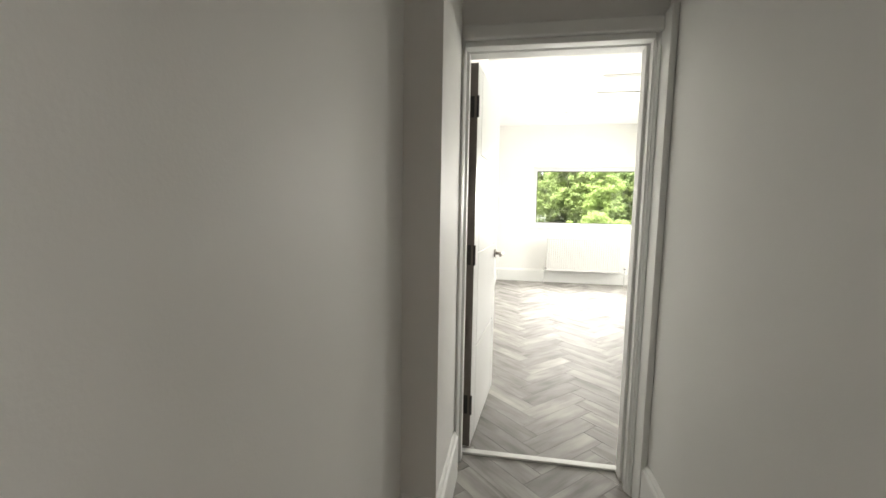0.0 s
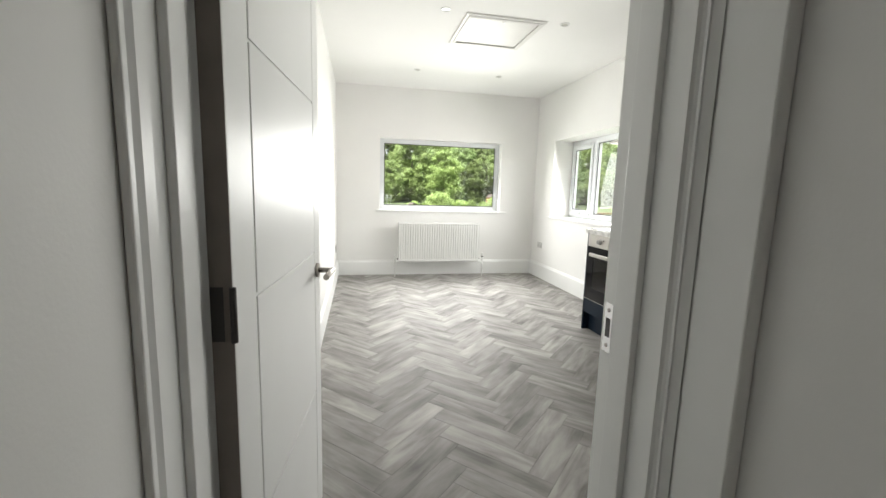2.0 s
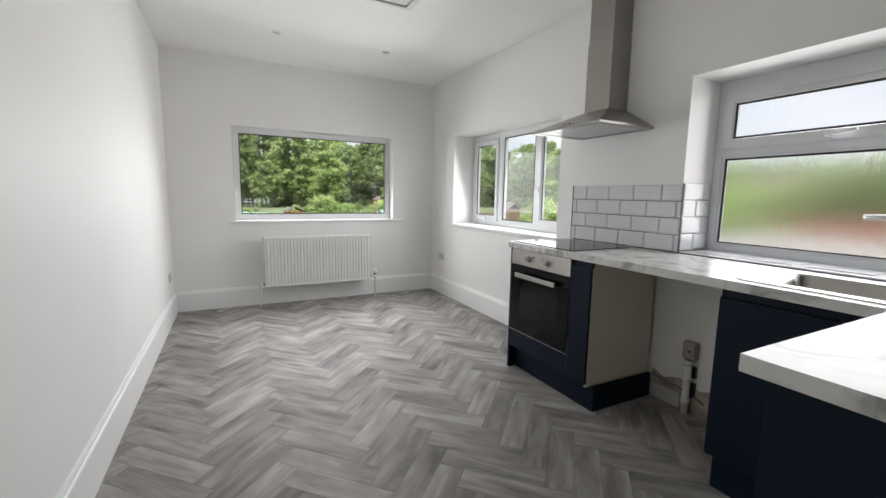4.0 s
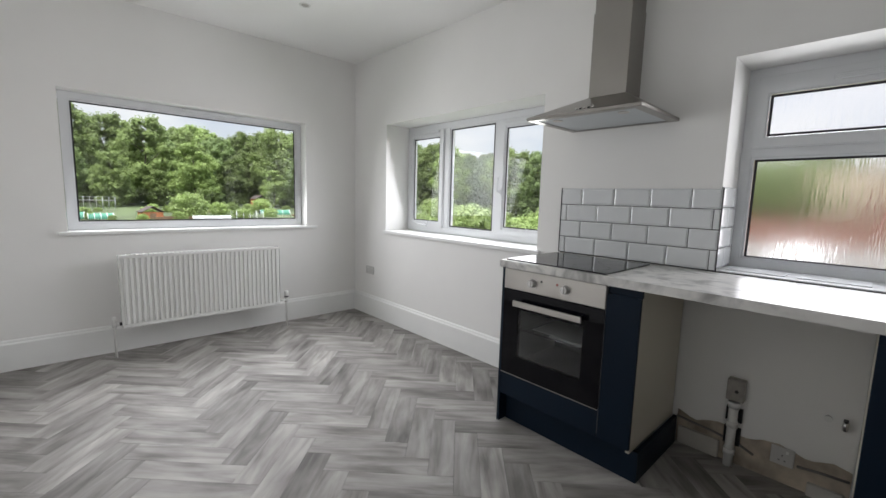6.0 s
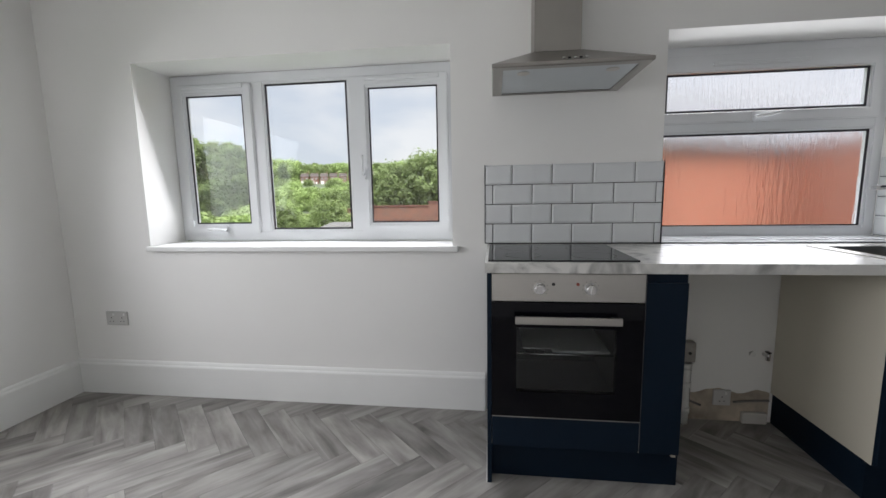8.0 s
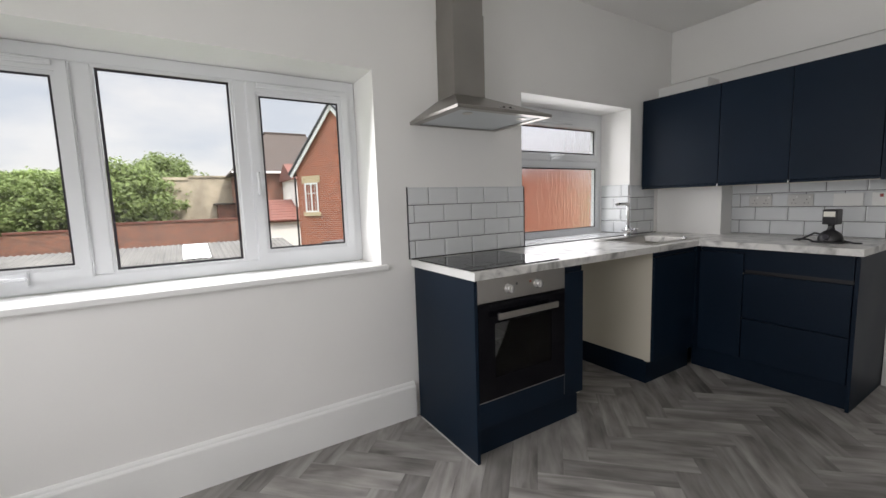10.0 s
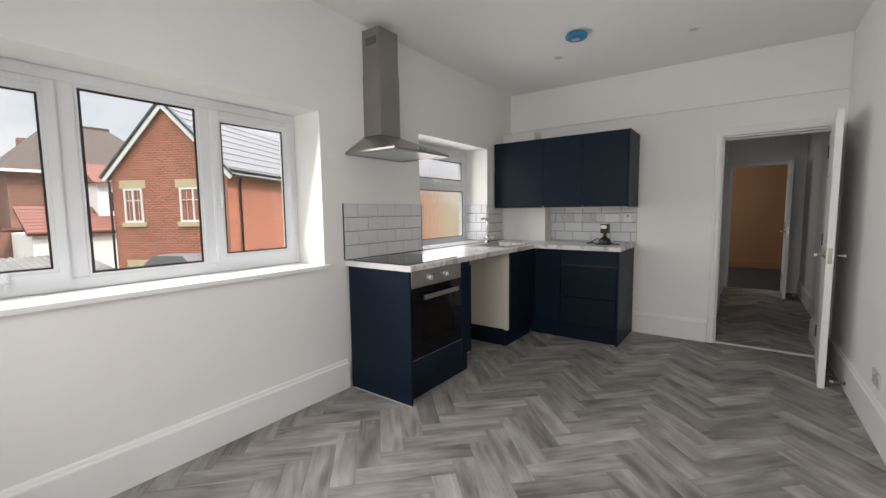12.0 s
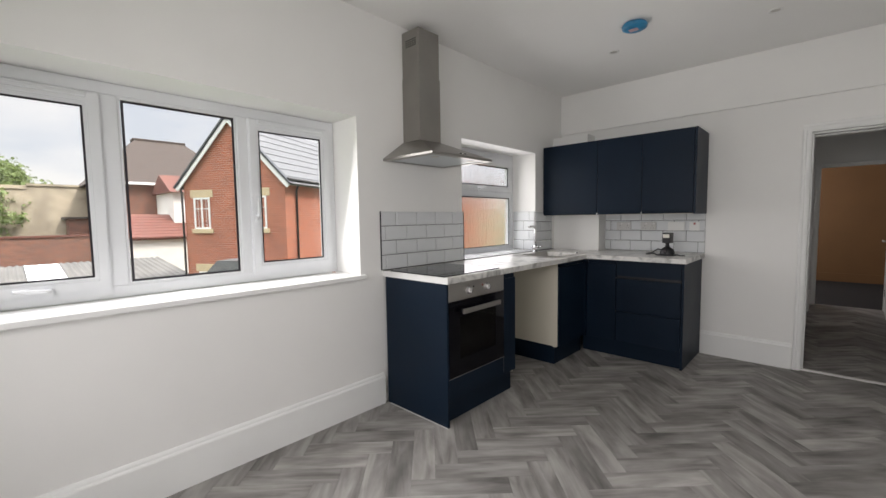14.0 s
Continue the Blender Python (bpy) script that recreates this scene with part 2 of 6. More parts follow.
def leaf_material(name, dark, light):
    """Foliage whose tone changes leaf clump by leaf clump."""
    m = mat(name, dark, 0.6, spec=0.25)
    n, l, b = nodes(m)
    g, info, ramp = n.new("ShaderNodeNewGeometry"), n.new("ShaderNodeObjectInfo"), n.new("ShaderNodeValToRGB")
    e = ramp.color_ramp.elements
    e[0].color, e[1].color = (*dark, 1), (*light, 1)
    l.new(g.outputs["Random Per Island"], ramp.inputs["Fac"])
    mr = n.new("ShaderNodeMapRange")
    mr.inputs["To Min"].default_value, mr.inputs["To Max"].default_value = 0.7, 1.35
    l.new(info.outputs["Random"], mr.inputs["Value"])
    sc = n.new("ShaderNodeVectorMath")
    sc.operation = "SCALE"
    l.new(ramp.outputs["Color"], sc.inputs[0])
    l.new(mr.outputs[0], sc.inputs["Scale"])
    l.new(sc.outputs[0], b.inputs["Base Color"])
    through_leaf, both = n.new("ShaderNodeBsdfTranslucent"), n.new("ShaderNodeMixShader")
    both.inputs[0].default_value = 0.35
    l.new(sc.outputs[0], through_leaf.inputs["Color"])
    l.new(b.outputs[0], both.inputs[1])
    l.new(through_leaf.outputs[0], both.inputs[2])
    l.new(both.outputs[0], n["Material Output"].inputs["Surface"])
    return m


PLANK = plank_material()
MARBLE = marble_material()
brushed(STEEL, (0.6, 0.6, 40.0))
HOOD_STEEL = brushed(mat("dark_brushed_steel", (0.33, 0.315, 0.295), 0.32, 1.0, vary=0.05, scale=6), (0.6, 0.6, 40.0))
GLASS = clear_glass("window_glass")
OVEN_GLASS = clear_glass("oven_door_glass", (0.86, 0.88, 0.88))
RAIN_GLASS = rain_glass()
TILE = mat("glazed_wall_tile", (0.68, 0.70, 0.71), 0.10, vary=0.02, scale=9, bump=0.02, bump_scale=30)
GROUT = mat("grey_grout", (0.055, 0.055, 0.055), 0.9, vary=0.1, scale=30)
LOFT_TRIM = mat("off_white_trim", (0.74, 0.73, 0.70), 0.4, vary=0.03)
BLUE_FILM = mat("blue_dust_cover", (0.02, 0.22, 0.42), 0.35, vary=0.2, scale=14)
RAW_PLASTER = mat("stained_raw_plaster", (0.42, 0.36, 0.29), 0.9, vary=0.45, scale=9, bump=0.5, bump_scale=40)
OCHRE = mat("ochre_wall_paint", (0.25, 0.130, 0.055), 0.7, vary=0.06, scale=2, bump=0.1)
DARK_CARPET = mat("dark_carpet", (0.018, 0.018, 0.02), 0.95, vary=0.2, scale=60, bump=0.6, bump_scale=400)
OVEN_ENAMEL = mat("oven_cavity_enamel", (0.20, 0.205, 0.21), 0.3)



# ---- building helpers ----
def box(bm, x0, y0, z0, x1, y1, z1):
    vs = [bm.verts.new(p) for p in ((x0, y0, z0), (x1, y0, z0), (x1, y1, z0), (x0, y1, z0), (x0, y0, z1), (x1, y0, z1), (x1, y1, z1), (x0, y1, z1))]
    for f in ((3, 2, 1, 0), (4, 5, 6, 7), (0, 1, 5, 4), (1, 2, 6, 5), (2, 3, 7, 6), (3, 0, 4, 7)):
        bm.faces.new([vs[i] for i in f])
    return vs


def boxes(*rows, bevel=0.0, segments=2):
    bm = bmesh.new()
    for r in rows:
        box(bm, min(r[0], r[3]), min(r[1], r[4]), min(r[2], r[5]), max(r[0], r[3]), max(r[1], r[4]), max(r[2], r[5]))
    if bevel:
        bmesh.ops.bevel(bm, geom=bm.edges[:], offset=bevel, segments=segments, affect="EDGES", profile=0.5)
    return bm


def cyl(bm, p0, p1, r0, r1=None, seg=20, caps=True):
    """A round bar from p0 to p1."""
    r1 = r0 if r1 is None else r1
    a, b = Vector(p0), Vector(p1)
    q = (b - a).to_track_quat("Z", "Y")
    rings = []
    for c, r in ((a, r0), (b, r1)):
        rings.append([bm.verts.new(c + q @ Vector((r * math.cos(2 * math.pi * i / seg), r * math.sin(2 * math.pi * i / seg), 0))) for i in range(seg)])
    for i in range(seg):
        j = (i + 1) % seg
        bm.faces.new((rings[0][i], rings[0][j], rings[1][j], rings[1][i])).smooth = True
    if caps:
        bm.faces.new(rings[0][::-1])
        bm.faces.new(rings[1])


def tube(bm, pts, r, seg=12):
    """A round bar bent through pts."""
    pts = [Vector(p) for p in pts]
    rings = []
    side = None
    for i, p in enumerate(pts):
        d = (pts[min(i + 1, len(pts) - 1)] - pts[max(i - 1, 0)]).normalized()
        if side is None:
            side = d.orthogonal().normalized()
        side = (side - d * side.dot(d)).normalized()
        up = d.cross(side)
        rings.append([bm.verts.new(p + r * (math.cos(2 * math.pi * k / seg) * side + math.sin(2 * math.pi * k / seg) * up)) for k in range(seg)])
    for a, b in zip(rings, rings[1:]):
        for k in range(seg):
            j = (k + 1) % seg
            bm.faces.new((a[k], a[j], b[j], b[k])).smooth = True
    bm.faces.new(rings[0][::-1])
    bm.faces.new(rings[-1])


def prism(bm, profile, axis, a, b):
    """A profile of (u, v) points pushed along axis from a to b. Axis x: (y, z); y: (x, z); z: (x, y)."""
    def at(u, v, w):
        return {"x": (w, u, v), "y": (u, w, v), "z": (u, v, w)}[axis]
    r0 = [bm.verts.new(at(u, v, a)) for u, v in profile]
    r1 = [bm.verts.new(at(u, v, b)) for u, v in profile]
    n = len(profile)
    for i in range(n):
        bm.faces.new((r0[i], r0[(i + 1) % n], r1[(i + 1) % n], r1[i]))
    bm.faces.new(r0[::-1])
    bm.faces.new(r1)


def part(name, bm, material, parent=None, label=""):
    """Links a bmesh as one mesh object under a thing or a part."""
    bmesh.ops.recalc_face_normals(bm, faces=bm.faces[:])
    me = bpy.data.meshes.new(name)
    bm.to_mesh(me)
    bm.free()
    me.materials.append(material)
    ob = new(name, me)
    if parent is not None:
        ob.parent = parent
    return tagged(ob, label=label)


def thing(name, label, category, group="", kind="", at=None):
    """An empty at the base of a thing; its parts are children in its own space."""
    ob = new(name)
    ob.empty_display_size = 0.05
    if at is not None:
        ob.matrix_world = at
    return tagged(ob, label, category, group, kind)


def structure(name, bm, material, label, category):
    return tagged(part(name, bm, material), label, category, kind="structure")


def wall_mesh(axis, a, b, u0, u1, z0, z1, holes=()):
    """A wall between the planes a and b of an axis, with rectangular holes (u0, z0, u1, z1) right through it."""
    us = sorted({u0, u1, *[h[0] for h in holes], *[h[2] for h in holes]})
    zs = sorted({z0, z1, *[h[1] for h in holes], *[h[3] for h in holes]})
    bm = bmesh.new()
    made = {}

    def v(w, u, z):
        k = (w, u, z)
        if k not in made:
            made[k] = bm.verts.new((w, u, z) if axis == "x" else (u, w, z))
        return made[k]

    def solid(i, j):
        if not (0 <= i < len(us) - 1 and 0 <= j < len(zs) - 1):
            return False
        cu, cz = (us[i] + us[i + 1]) / 2, (zs[j] + zs[j + 1]) / 2
        return not any(h[0] < cu < h[2] and h[1] < cz < h[3] for h in holes)

    for i in range(len(us) - 1):
        for j in range(len(zs) - 1):
            if not solid(i, j):
                continue
            p, q, r, s = us[i], us[i + 1], zs[j], zs[j + 1]
            for w in (a, b):
                bm.faces.new((v(w, p, r), v(w, q, r), v(w, q, s), v(w, p, s)))
            for (di, dj), (c, d) in (((-1, 0), ((p, r), (p, s))), ((1, 0), ((q, r), (q, s))), ((0, -1), ((p, r), (q, r))), ((0, 1), ((p, s), (q, s)))):
                if not solid(i + di, j + dj):
                    bm.faces.new((v(a, *c), v(a, *d), v(b, *d), v(b, *c)))
    return bm


# ---- plan ----
WEST, EAST, SOUTH, NORTH, TOP = -0.165, 2.815, 2.90, 8.15, 2.666
HALL_W, HALL_E, HALL_N, HALL_S, NIB_Y, NIB_X, HALL_TOP = -0.25, 0.700, 2.70, -0.50, 2.23, -0.12, 2.45
DOOR_W, DOOR_E, DOOR_TOP = -0.110, 0.660, 1.955
W1 = (0.440, 0.935, 2.252, 1.975)
W2 = (5.744, 0.905, 7.560, 1.976)
W3 = (3.490, 0.905, 4.690, 1.976)

structure("floor", boxes((-0.6, -0.6, -0.25, 3.2, 8.5, -0.012)), FLOOR_BASE, "dark screed under the laid planks", "floor")
structure("ceiling", boxes((WEST - 0.1, SOUTH - 0.2, TOP, EAST + 0.3, NORTH + 0.3, TOP + 0.2)), CEILING_PAINT, "plain white painted plaster ceiling", "ceiling")
structure("wall_west", wall_mesh("x", WEST - 0.25, WEST, SOUTH - 0.4, NORTH, -0.2, TOP), PAINT, "white matt painted plaster wall", "wall")
structure("wall_north", wall_mesh("y", NORTH, NORTH + 0.30, WEST - 0.25, EAST + 0.30, -0.2, TOP, [W1]), PAINT, "white painted wall with a wide window opening", "wall")
structure("wall_east", wall_mesh("x", EAST, EAST + 0.30, SOUTH - 0.42, NORTH, -0.2, TOP, [W2, W3]), PAINT, "white painted wall with two window openings", "wall")
structure("wall_south", wall_mesh("y", HALL_N, SOUTH, WEST, EAST, -0.2, TOP, [(DOOR_W - 0.03, -0.2, DOOR_E + 0.03, DOOR_TOP + 0.03)]), PAINT, "white painted wall with the entrance doorway", "wall")
# /plan



def ring(bm, x0, z0, x1, z1, w, y0, y1, bevel=0.0):
    """A rectangular frame in the x, z plane, w wide, from depth y0 to y1."""
    outer = [(x0, z0), (x1, z0), (x1, z1), (x0, z1)]
    inner = [(x0 + w, z0 + w), (x1 - w, z0 + w), (x1 - w, z1 - w), (x0 + w, z1 - w)]
    v = {}
    for y in (y0, y1):
        for k, loop in (("o", outer), ("i", inner)):
            for i, (x, z) in enumerate(loop):
                v[k, i, y] = bm.verts.new((x, y, z))
    for i in range(4):
        j = (i + 1) % 4
        for y in (y0, y1):
            bm.faces.new((v["o", i, y], v["o", j, y], v["i", j, y], v["i", i, y]))
        for k in "oi":
            bm.faces.new((v[k, i, y0], v[k, j, y0], v[k, j, y1], v[k, i, y1]))
    return bm


def soften(bm, width):
    """Rounds the real edges of a frame and leaves its flush mitres alone."""
    bm.normal_update()
    bmesh.ops.recalc_face_normals(bm, faces=bm.faces[:])
    bmesh.ops.bevel(bm, geom=[e for e in bm.edges if len(e.link_faces) == 2 and e.calc_face_angle() > 0.3], offset=width, segments=2, affect="EDGES")


def ring_part(name, rect, w, y0, y1, material, parent, bevel=0.004, label=""):
    bm = ring(bmesh.new(), *rect, w, y0, y1)
    if bevel:
        soften(bm, bevel)
    return part(name, bm, material, parent, label)


def pane(rect, y, parent, material):
    bm = bmesh.new()
    bm.faces.new([bm.verts.new(p) for p in ((rect[0], y, rect[1]), (rect[2], y, rect[1]), (rect[2], y, rect[3]), (rect[0], y, rect[3]))])
    me = bpy.data.meshes.new("pane")
    bm.to_mesh(me)
    bm.free()
    me.materials.append(material)
    ob = new("pane", me)
    ob.parent = parent
    ob.visible_shadow = False
    return ob


def casement_handle(parent, x, z, turn):
    """Espagnolette handle: a base plate and a cranked lever."""
    bm = bmesh.new()
    box(bm, x - 0.012, -0.014, z - 0.03, x + 0.012, -0.001, z + 0.03)
    bmesh.ops.bevel(bm, geom=bm.edges[:], offset=0.004, segments=2, affect="EDGES")
    dx, dz = (0.0, 1.0) if turn == "up" else (-1.0, 0.08) if turn == "left" else (1.0, 0.16)
    tube(bm, [(x, -0.012, z), (x, -0.034, z), (x + 0.02 * dx, -0.040, z + 0.02 * dz), (x + 0.07 * dx, -0.040, z + 0.07 * dz), (x + 0.115 * dx, -0.036, z + 0.115 * dz)], 0.0075, 10)
    return part("handle", bm, UPVC, parent, "window lever handle")


def trickle_vent(parent, x0, x1, z):
    bm = boxes((x0, -0.014, z, x1, 0.0, z + 0.026), bevel=0.005)
    box(bm, x0 + 0.02, -0.017, z + 0.006, x1 - 0.02, -0.013, z + 0.011)
    box(bm, x0 + 0.02, -0.017, z + 0.015, x1 - 0.02, -0.013, z + 0.020)
    return part("trickle_vent", bm, UPVC, parent)


def gasket(parent, rect, y):
    return ring_part("gasket", rect, 0.011, y - 0.002, y + 0.002, GASKET, parent, 0)


# ---- windows ----
def window_north():
    w = thing("window_1", "wide white plastic picture window with a single fixed pane", "window", kind="structure", at=pose(0, 8.27, 0))
    x0, x1, z0, z1 = W1[0] + 0.002, W1[2] - 0.002, 0.958, W1[3] - 0.002
    ring_part("window_frame", (x0, z0, x1, z1), 0.05, 0.0, 0.07, UPVC, w)
    ring_part("glazing_bead", (x0 + 0.049, z0 + 0.049, x1 - 0.049, z1 - 0.049), 0.014, 0.006, 0.03, UPVC, w, 0.003)
    g = (x0 + 0.062, z0 + 0.062, x1 - 0.062, z1 - 0.062)
    gasket(w, g, 0.012)
    pane(g, 0.016, w, GLASS)
    pane(g, 0.040, w, GLASS)
    trickle_vent(w, 1.22, 1.72, z1 - 0.030)
    bm = boxes((0.385, -0.155, 0.932, 2.352, -0.121, 0.958), bevel=0.005)
    box(bm, x0, -0.125, 0.934, x1, 0.0, 0.957)
    part("window_sill", bm, TRIM_PAINT, w)
    part("outer_sill", boxes((x0, 0.07, 0.93, x1, 0.25, 0.955)), UPVC, w)


def window_east():
    w = thing("window_2", "three-light white plastic casement window with clear panes", "window", kind="structure", at=pose(3.09, W2[2], 0, 0, 0, -90))
    W, z0, z1 = W2[2] - W2[0], 0.938, 1.974
    fr = ring(bmesh.new(), 0.002, z0, W - 0.002, z1, 0.058, 0.0, 0.07)
    soften(fr, 0.004)
    part("window_frame", fr, UPVC, w)
    for a, b in ((0.545, 0.620), (1.172, 1.238)):
        part("mullion", boxes((a, 0.001, z0 + 0.057, b, 0.069, z1 - 0.057), bevel=0.004), UPVC, w)
    for x0, x1, gx in ((0.046, 0.552, 0.066), (1.230, W - 0.044, 0.052)):
        s = ring_part("sash", (x0, 0.985, x1, 1.912), 0.052, -0.016, 0.045, UPVC, w, 0.006)
        g = (x0 + 0.056, 1.041, x1 - 0.056, 1.856)
        ring_part("glazing_bead", (x0 + 0.050, 1.035, x1 - 0.050, 1.862), 0.012, -0.006, 0.03, UPVC, s, 0.002)
        gasket(s, (g[0] + 0.004, g[1] + 0.004, g[2] - 0.004, g[3] - 0.004), 0.001)
        pane(g, 0.004, s, GLASS)
        pane(g, 0.028, s, GLASS)
        vent = trickle_vent(s, x0 + 0.05, x1 - 0.05, 1.884)
        vent.location = (0, -0.016, 0)
    g = (0.622, 0.996, 1.170, 1.915)
    ring_part("glazing_bead", (0.617, 0.992, 1.175, 1.919), 0.014, 0.006, 0.03, UPVC, w, 0.002)
    gasket(w, (0.634, 1.008, 1.158, 1.903), 0.012)
    pane(g, 0.016, w, GLASS)
    pane(g, 0.040, w, GLASS)
    h = casement_handle(w, 1.256, 1.34, "up")
    h.location = (0, -0.016, 0)
    h = casement_handle(w, 0.33, 1.008, "left")
    h.location = (0, -0.016, 0)
    bm = boxes((-0.008, -0.305, 0.906, W + 0.032, -0.271, 0.936), bevel=0.006)
    box(bm, 0.002, -0.274, 0.908, W - 0.002, 0.0, 0.935)
    part("window_sill", bm, TRIM_PAINT, w)
    part("outer_sill", boxes((0, 0.07, 0.90, W, 0.12, 0.935)), UPVC, w)


def window_kitchen():
    w = thing("window_3", "white plastic kitchen window with streaked obscure glass", "window", kind="structure", at=pose(3.095, W3[2], 0, 0, 0, -90))
    W, z0, z1 = W3[2] - W3[0], 0.952, 1.974
    fr = ring(bmesh.new(), 0.002, z0, W - 0.002, z1, 0.045, 0.0, 0.07)
    box(fr, 0.047, 0.001, 1.530, W - 0.047, 0.069, 1.575)
    part("window_frame", fr, UPVC, w)
    s = ring_part("sash", (0.042, 1.572, W - 0.042, 1.895), 0.056, -0.016, 0.045, UPVC, w, 0.006)
    part("head_filler", boxes((0.047, 0.002, 1.893, W - 0.047, 0.06, 1.93)), UPVC, w)
    g = (0.102, 1.632, W - 0.102, 1.835)
    gasket(s, g, -0.002)
    part("pane", boxes((g[0], 0.004, g[1], g[2], 0.010, g[3])), RAIN_GLASS, s).visible_shadow = False
    ring_part("glazing_bead", (0.046, 0.996, W - 0.046, 1.531), 0.014, 0.006, 0.03, UPVC, w, 0.002)
    g = (0.064, 1.004, W - 0.064, 1.518)
    gasket(w, g, 0.010)
    part("pane", boxes((g[0], 0.016, g[1], g[2], 0.022, g[3])), RAIN_GLASS, w).visible_shadow = False
    vent = trickle_vent(w, 0.33, 0.80, 1.865)
    vent.location = (0, -0.017, 0)
    h = casement_handle(w, 0.555, 1.597, "right")
    h.location = (0, -0.016, 0)
    bm = boxes((0.002, -0.276, 0.945, W - 0.002, 0.0, 0.953))
    part("window_sill", bm, UPVC, w)
    for i in range(4):
        part("sill_slat", boxes((0.03 + i * 0.285, -0.21, 0.953, 0.27 + i * 0.285, -0.05, 0.957), bevel=0.002), UPVC, w)
    part("outer_sill", boxes((0, 0.07, 0.91, W, 0.12, 0.945)), UPVC, w)


window_north()
window_east()
window_kitchen()

# ---- hall and far room ----
structure("wall_hall_west", wall_mesh("x", HALL_W - 0.15, HALL_W, HALL_S, NIB_Y, -0.2, HALL_TOP), PAINT, "white painted wall of the narrow hall", "wall")
structure("wall_hall_nib", boxes((HALL_W - 0.15, NIB_Y, -0.2, NIB_X, HALL_N, HALL_TOP)), PAINT, "short projecting painted wall beside the door", "wall")
structure("wall_hall_east", wall_mesh("x", HALL_E, HALL_E + 0.15, HALL_S, HALL_N, -0.2, HALL_TOP, [(0.10, 0.0, 0.86, 1.96)]), PAINT, "white painted long wall of the hall", "wall")
structure("ceiling_hall", boxes((HALL_W - 0.15, HALL_S - 0.15, HALL_TOP, HALL_E + 0.15, HALL_N, HALL_TOP + 0.25)), CEILING_PAINT, "low white painted hall ceiling", "ceiling")
structure("wall_hall_south", wall_mesh("y", HALL_S - 0.12, HALL_S, HALL_W - 0.15, HALL_E + 0.15, -0.2, HALL_TOP, [(-0.06, -0.2, 0.64, 1.96)]), PAINT, "white painted end wall with a doorway", "wall")
structure("floor_far_room", boxes((-2.2, -3.6, -0.2, 2.6, HALL_S - 0.1, 0.0)), DARK_CARPET, "dark carpet of the far room", "floor")
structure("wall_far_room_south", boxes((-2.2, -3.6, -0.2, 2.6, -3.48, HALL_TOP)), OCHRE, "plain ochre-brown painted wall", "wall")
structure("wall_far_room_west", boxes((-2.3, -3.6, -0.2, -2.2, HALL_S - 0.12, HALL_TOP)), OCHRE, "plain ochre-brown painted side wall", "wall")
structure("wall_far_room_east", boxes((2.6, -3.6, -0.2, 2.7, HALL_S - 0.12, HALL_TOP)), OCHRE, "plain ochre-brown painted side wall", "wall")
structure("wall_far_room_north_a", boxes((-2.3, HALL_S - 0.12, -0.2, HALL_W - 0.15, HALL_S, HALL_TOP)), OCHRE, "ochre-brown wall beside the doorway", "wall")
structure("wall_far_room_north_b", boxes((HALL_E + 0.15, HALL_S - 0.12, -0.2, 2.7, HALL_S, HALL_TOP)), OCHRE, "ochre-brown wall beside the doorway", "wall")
structure("ceiling_far_room", boxes((-2.3, -3.6, HALL_TOP, 2.7, HALL_S - 0.15, HALL_TOP + 0.2)), CEILING_PAINT, "white far room ceiling", "ceiling")
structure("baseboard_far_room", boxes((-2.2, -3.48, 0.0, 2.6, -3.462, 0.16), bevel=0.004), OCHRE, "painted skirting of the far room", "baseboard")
# unseen slab over all rooms, added to block sun and sky from above
structure("sun_block_slab", boxes((-2.6, -3.9, TOP + 0.25, EAST + 0.32, NORTH + 0.32, TOP + 0.4)), GROUT, "unseen slab keeping sun and sky out from above", "roof")
structure("wall_behind_south", boxes((HALL_E + 0.15, HALL_N - 0.1, -0.2, EAST + 0.3, HALL_N - 0.001, TOP + 0.25)), PAINT, "closing wall behind the kitchen", "wall")

# unseen side room off the hall, added and closed around its fill lamp
structure("floor_side_room", boxes((HALL_E, HALL_S, -0.2, 2.8, 2.45, -0.001)), DARK_CARPET, "dark carpet of the added, unseen side room", "floor")
structure("wall_side_room_east", boxes((2.7, HALL_S, -0.2, 2.8, 2.45, HALL_TOP)), PAINT, "white wall of the added, unseen side room", "wall")
structure("wall_side_room_north", boxes((HALL_E + 0.15, 2.35, -0.2, 2.7, 2.45, HALL_TOP)), PAINT, "white wall of the added, unseen side room", "wall")
structure("ceiling_side_room", boxes((HALL_E + 0.15, HALL_S, HALL_TOP, 2.8, 2.45, HALL_TOP + 0.2)), CEILING_PAINT, "white ceiling of the added, unseen side room", "ceiling")
t = thing("trim_door_side", "white painted side door surround in the hall", "door frame", kind="structure")
part("leg", boxes((HALL_E - 0.016, 0.035, 0, HALL_E, 0.10, 2.02), bevel=0.003), TRIM_PAINT, t)
part("leg", boxes((HALL_E - 0.016, 0.86, 0, HALL_E, 0.925, 2.02), bevel=0.003), TRIM_PAINT, t)
part("head", boxes((HALL_E - 0.016, 0.10, 1.96, HALL_E, 0.86, 2.02), bevel=0.003), TRIM_PAINT, t)

# upper part of the south wall stands a little proud
structure("trim_south_ledge", boxes((WEST, SOUTH, 2.232, EAST, SOUTH + 0.022, TOP), bevel=0.003), PAINT, "upper wall band standing slightly proud", "trim")
structure("trim_pipe_boxing", boxes((2.30, SOUTH, 0.945, EAST, SOUTH + 0.175, 1.330)), PAINT, "white painted boxed-in pipe corner", "trim")
structure("trim_pipe_boxing_top", boxes((2.42, SOUTH + 0.022, 2.05, EAST, SOUTH + 0.20, 2.175), bevel=0.004), PAINT, "white painted boxing over the cupboard", "trim")


